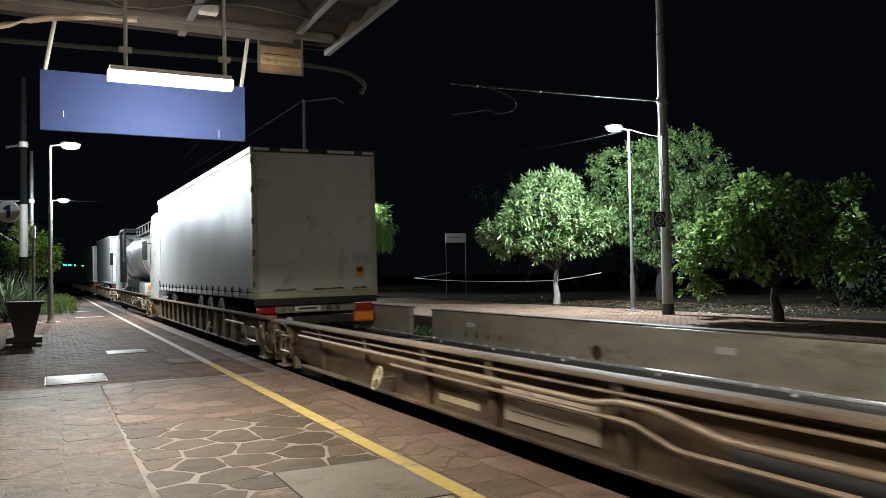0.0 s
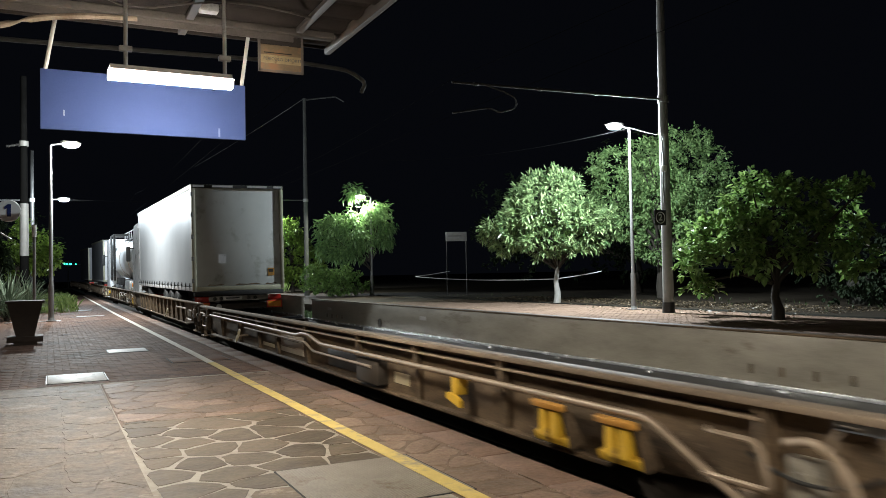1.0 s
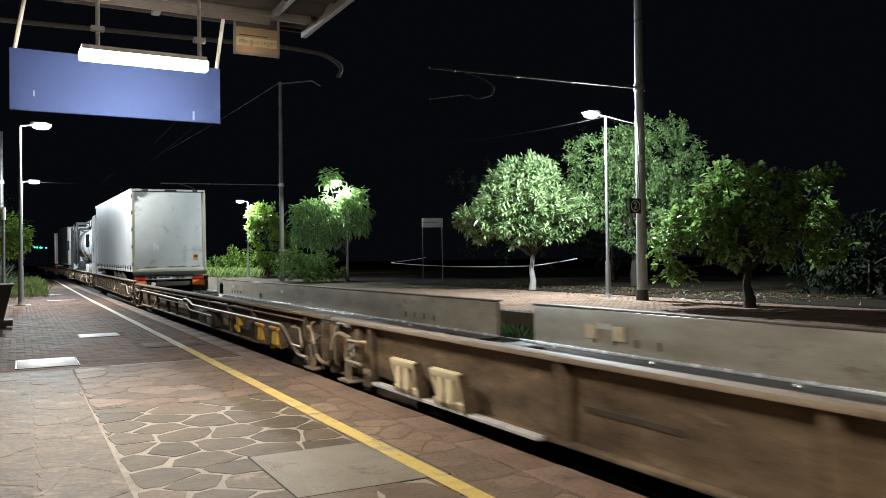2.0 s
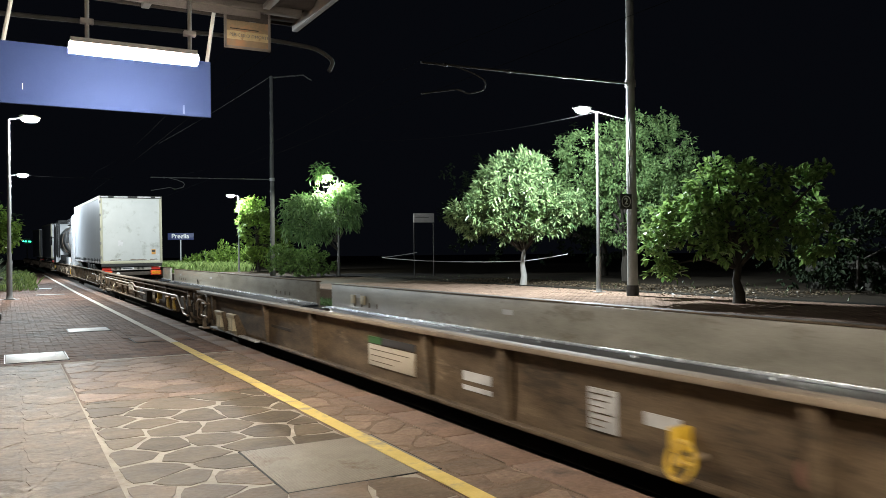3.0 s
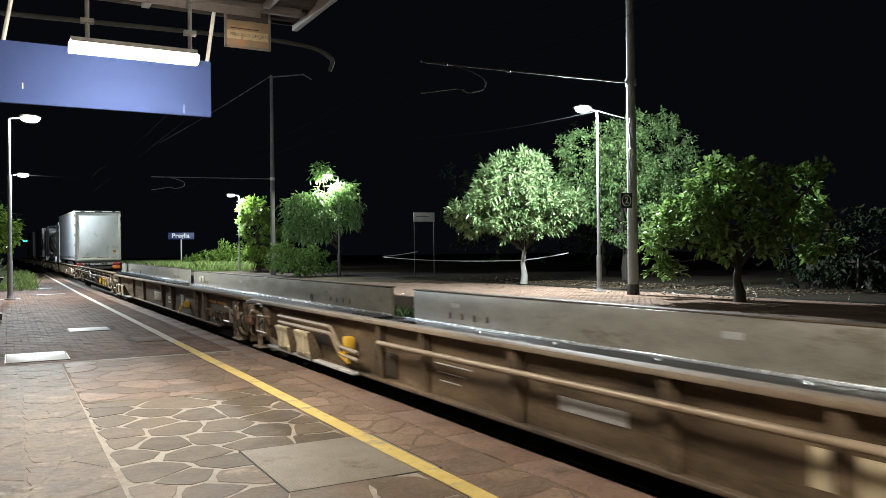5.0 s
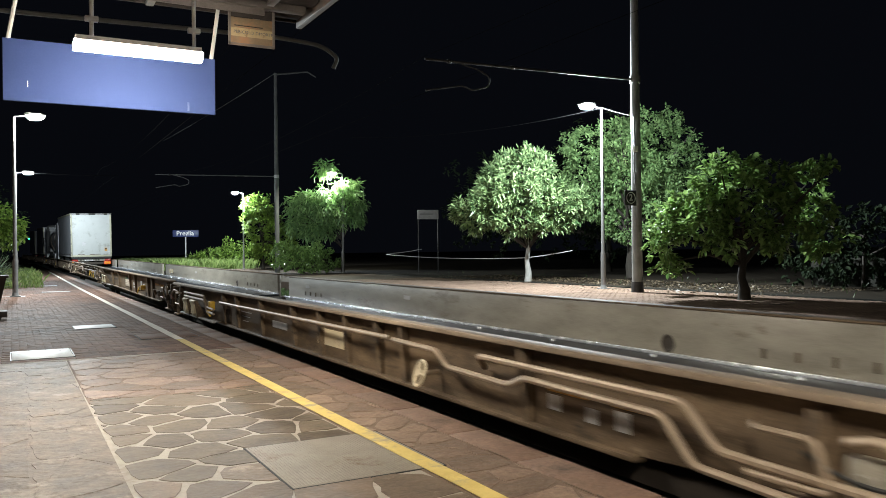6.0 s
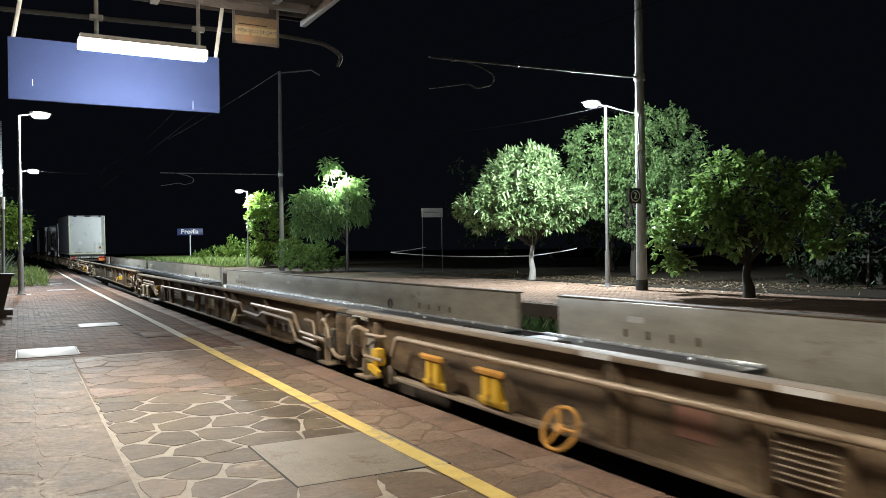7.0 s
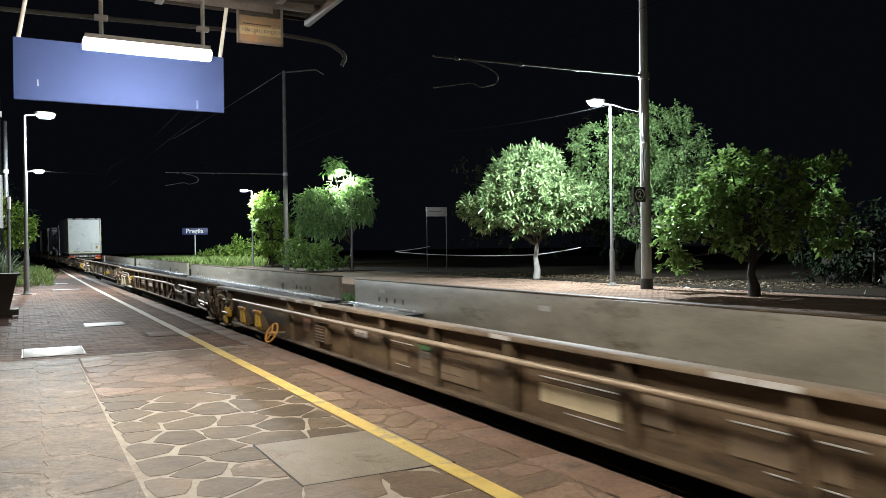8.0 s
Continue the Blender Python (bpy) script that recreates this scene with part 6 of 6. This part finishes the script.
BIG_STONES = [(0.94, 5.93), (1.14, 6.42), (1.36, 5.92), (1.14, 5.52), (1.52, 5.60), (1.51, 6.27), (1.72, 5.98), (1.42, 6.86), (1.76, 6.87), (1.33, 7.45), (0.66, 6.12), (0.68, 5.74), (0.80, 5.18),
              (1.00, 6.74), (0.76, 6.98), (1.83, 7.75), (1.24, 4.86), (0.98, 4.60), (0.72, 4.72), (1.18, 4.30), (0.98, 8.45), (0.76, 7.85), (1.95, 6.45), (2.02, 7.15), (1.27, 5.20), (0.95, 4.98)]


def stone_kind(c, rg):
    if c.x > 2.16 or c.y > 7.9 + rg.uniform(-0.4, 0.4):
        return STONE_RED
    return STONE_WORN if c.y < 5.05 + rg.uniform(-0.2, 0.1) else STONE


crazy(SEAM + 0.008, 2.2, -4.0, 7.9, 0.40, 0.015, STONE, "stone", 21, holes=(COVER_HOLE,), seeds=BIG_STONES, zone=stone_kind)
crazy(SEAM + 0.008, 2.2, 7.9, 11.12, 0.42, 0.010, STONE, "stone", 31, zone=stone_kind)
crazy(2.2, 2.77, -4.0, 11.12, 0.33, 0.014, STONE_RED, "stone", 41, holes=(COVER_HOLE,))
part("screed", Shape().box(-4, SEAM - 0.012, -9, 11.12, -0.0035, -0.0015), SLAB, pv, "worn grey screed between the flagstones")
crazy(0.10, SEAM - 0.02, -1.0, 11.12, 0.55, 0.004, SLAB, "flagstone", 22, 0.40, (), 0.001)
crazy(-1.6, 0.08, -1.0, 11.12, 0.75, 0.004, SLAB, "flagstone", 23, 0.40, (), 0.001)

edge_me = [mesh_of("edge_slab", Shape().box(-0.15, 0.15, -w / 2, w / 2, -0.10, 0.0, 0.012), EDGE) for w in (0.88, 0.98)]
y = -9.0
k = 0
while y < 76:
    w = (0.88, 0.98)[k % 2]
    ob = new("edge_slab", edge_me[k % 2])
    ob.parent = pv
    ob.location = (EDGE_X - 0.14, y + w / 2, 0.001 + 0.002 * math.sin(k * 2.1))
    y += w + 0.012
    k += 1

jr = random.Random(12)
y = -3.0
while y < 30:  # crumbling pointing along the edge slabs
    w = jr.uniform(0.12, 0.7)
    a, b = jr.uniform(0.002, 0.006), jr.uniform(0.003, 0.009)
    xo = 2.78 + jr.uniform(-0.012, 0.012)
    if jr.random() < 0.6:
        part("pointing", Shape().prism([(xo - a, y), (xo + b, y + 0.04), (xo + a, y + w * 0.5), (xo + b, y + w), (xo - b, y + w * 0.9), (xo - a * 0.6, y + w * 0.45)], "z", -0.002, 0.003), STONE_WORN, pv)
    y += w + jr.uniform(0.0, 0.2)

bp = tagged(new("brick_pavement"), "small brown paving bricks on the platform", "paving", kind="structure")
part("bed", Shape().box(-7, 2.78, 11.19, 75.9, -0.022, -0.005), BRICK_BED, bp)
part("border_strip", Shape().box(-4, 2.78, 11.13, 11.20, -0.02, 0.0, 0.003), MORTAR, bp, "pale joint strip between paving kinds")
HOLES = [(-0.06, 0.72, 11.46, 12.54), (0.94, 1.68, 15.55, 16.4), (1.73, 2.66, 13.1, 13.95), (0.86, 1.84, 31.6, 32.0), (0.95, 1.68, 37.7, 38.4)]
brick_me = mesh_of("brick", Shape().box(-0.103, 0.103, -0.049, 0.049, -0.02, 0.0, 0.005), BRICK)
count, v, f = 0, [], []
rg = random.Random(6)
for row in range(330):
    yy = 11.26 + 0.105 * row
    for col in range(34):
        xx = -4.3 + 0.213 * col + 0.106 * (row % 2)
        if not (-0.6 - 0.03 * (yy - 11) < xx < 2.70) or any(a < xx < b and c < yy < d for a, b, c, d in HOLES):
            continue
        z = rg.uniform(-0.003, 0.001)
        if count < 300:
            ob = new("brick", brick_me)
            ob.parent = bp
            ob.location = (xx, yy, z)
            count += 1
            continue
        i = len(v)
        for hx, hy, zz in ((0.103, 0.049, -0.012), (0.098, 0.044, z)):
            v += [(xx - hx, yy - hy, zz), (xx + hx, yy - hy, zz), (xx + hx, yy + hy, zz), (xx - hx, yy + hy, zz)]
        f += [(i + 4, i + 5, i + 6, i + 7), (i, i + 1, i + 5, i + 4), (i + 1, i + 2, i + 6, i + 5), (i + 2, i + 3, i + 7, i + 6), (i + 3, i, i + 4, i + 7)]
tagged(raw("far_bricks", v, f, BRICK_FAR, bp), kind="stuff")

# painted safety line: strips with worn ends, over slabs and cover; whitish past y 10.6
ln = tagged(new("safety_line"), "worn yellow safety line painted along the platform", "line", kind="structure")
y = -4.0
while y < 70:
    w = rng.uniform(1.2, 2.4)
    x = 2.27 + (0.0 if y < 32 else 0.0055 * (y - 32))
    e0, e1 = rng.uniform(-0.008, 0.008), rng.uniform(-0.008, 0.008)
    sh = Shape().prism([(x - 0.062 + e0, y), (x + 0.062 + e1, y), (x + 0.062 - e1, y + w), (x - 0.062 - e0, y + w)], "z", 0.006, 0.0095)
    part("paint_strip", sh, YELLOW_LINE if y < 10.6 else WHITE_LINE, ln)
    y += w + 0.004

cv = thing("cover_plate", pose(1.875, 4.88, 0), "ribbed grey steel cover plate let into the paving", "cover")
part("frame", Shape().box(-0.50, 0.50, -0.545, 0.545, -0.02, 0.0016), BLACK, cv)
part("plate", Shape().box(-0.488, 0.488, -0.533, 0.533, -0.004, 0.0035, 0.001), TREAD, cv)
ribs_ = Shape()
for k in range(46):
    xx = -0.468 + 0.0208 * k
    ribs_.box(xx - 0.004, xx + 0.004, -0.52, 0.52, 0.0035, 0.0052)
part("tread_ribs", ribs_, TREAD, cv)


def flat_cover(x0, x1, y0, y1, mat, label, holes=True):
    t = thing("access_cover", pose((x0 + x1) / 2, (y0 + y1) / 2, 0), label, "cover", "access covers")
    a, b = (x1 - x0) / 2, (y1 - y0) / 2
    part("lid", Shape().box(-a + 0.02, a - 0.02, -b + 0.02, b - 0.02, -0.01, 0.006, 0.003), mat, t)
    part("rim", Shape().box(-a, a, -b, -b + 0.015, -0.01, 0.003).box(-a, a, b - 0.015, b, -0.01, 0.003).box(-a, -a + 0.015, -b, b, -0.01, 0.003).box(a - 0.015, a, -b, b, -0.01, 0.003), DARK_METAL, t)
    if holes:
        for dx in (-a * 0.6, 0, a * 0.6):
            part("lifting_hole", Shape().lathe([(0.022, 0.006), (0.022, 0.0075)], pose(dx, b * 0.5, 0), 10), DARK_METAL, t)


flat_cover(-0.05, 0.71, 11.48, 12.52, COVER, "pale whitish access cover in the brick paving")
flat_cover(0.95, 1.66, 15.6, 16.35, COVER, "small pale access cover in the bricks", False)
flat_cover(1.74, 2.65, 13.12, 13.93, BRICK, "brick-filled access cover under the yellow line", False)
flat_cover(0.87, 1.83, 31.62, 31.98, COVER, "pale drain strip across the platform", False)
flat_cover(0.96, 1.67, 37.75, 38.35, COVER, "far pale access cover on the platform", False)
flat_cover(-1.3, 0.35, 28.9, 29.3, COVER, "pale slab at the foot of the lamp", False)

# bricks of the far platform
fb = [o for o in scene.objects if o.name == "platform_far"][0]
rg = random.Random(16)
v, f = [], []
for row in range(250):
    yy = 6.0 + 0.115 * row
    for col in range(34):
        xx = 11.2 + 0.215 * col + 0.107 * (row % 2)
        if xx > 18.15:
            continue
        z = rg.uniform(-0.003, 0.002)
        i = len(v)
        for hx, hy, zz in ((0.103, 0.053, -0.013), (0.099, 0.049, z)):
            v += [(xx - hx, yy - hy, zz), (xx + hx, yy - hy, zz), (xx + hx, yy + hy, zz), (xx - hx, yy + hy, zz)]
        f += [(i + 4, i + 5, i + 6, i + 7), (i, i + 1, i + 5, i + 4), (i + 1, i + 2, i + 6, i + 5), (i + 2, i + 3, i + 7, i + 6), (i + 3, i, i + 4, i + 7)]
tagged(raw("paving_bricks", v, f, FAR_BRICK, fb), kind="stuff")



def motions():
    for t, s in TRAIN:
        walk(t, [(k * 0.5, on_track(s + SPEED * k * 0.5)) for k in range(17)])


motions()
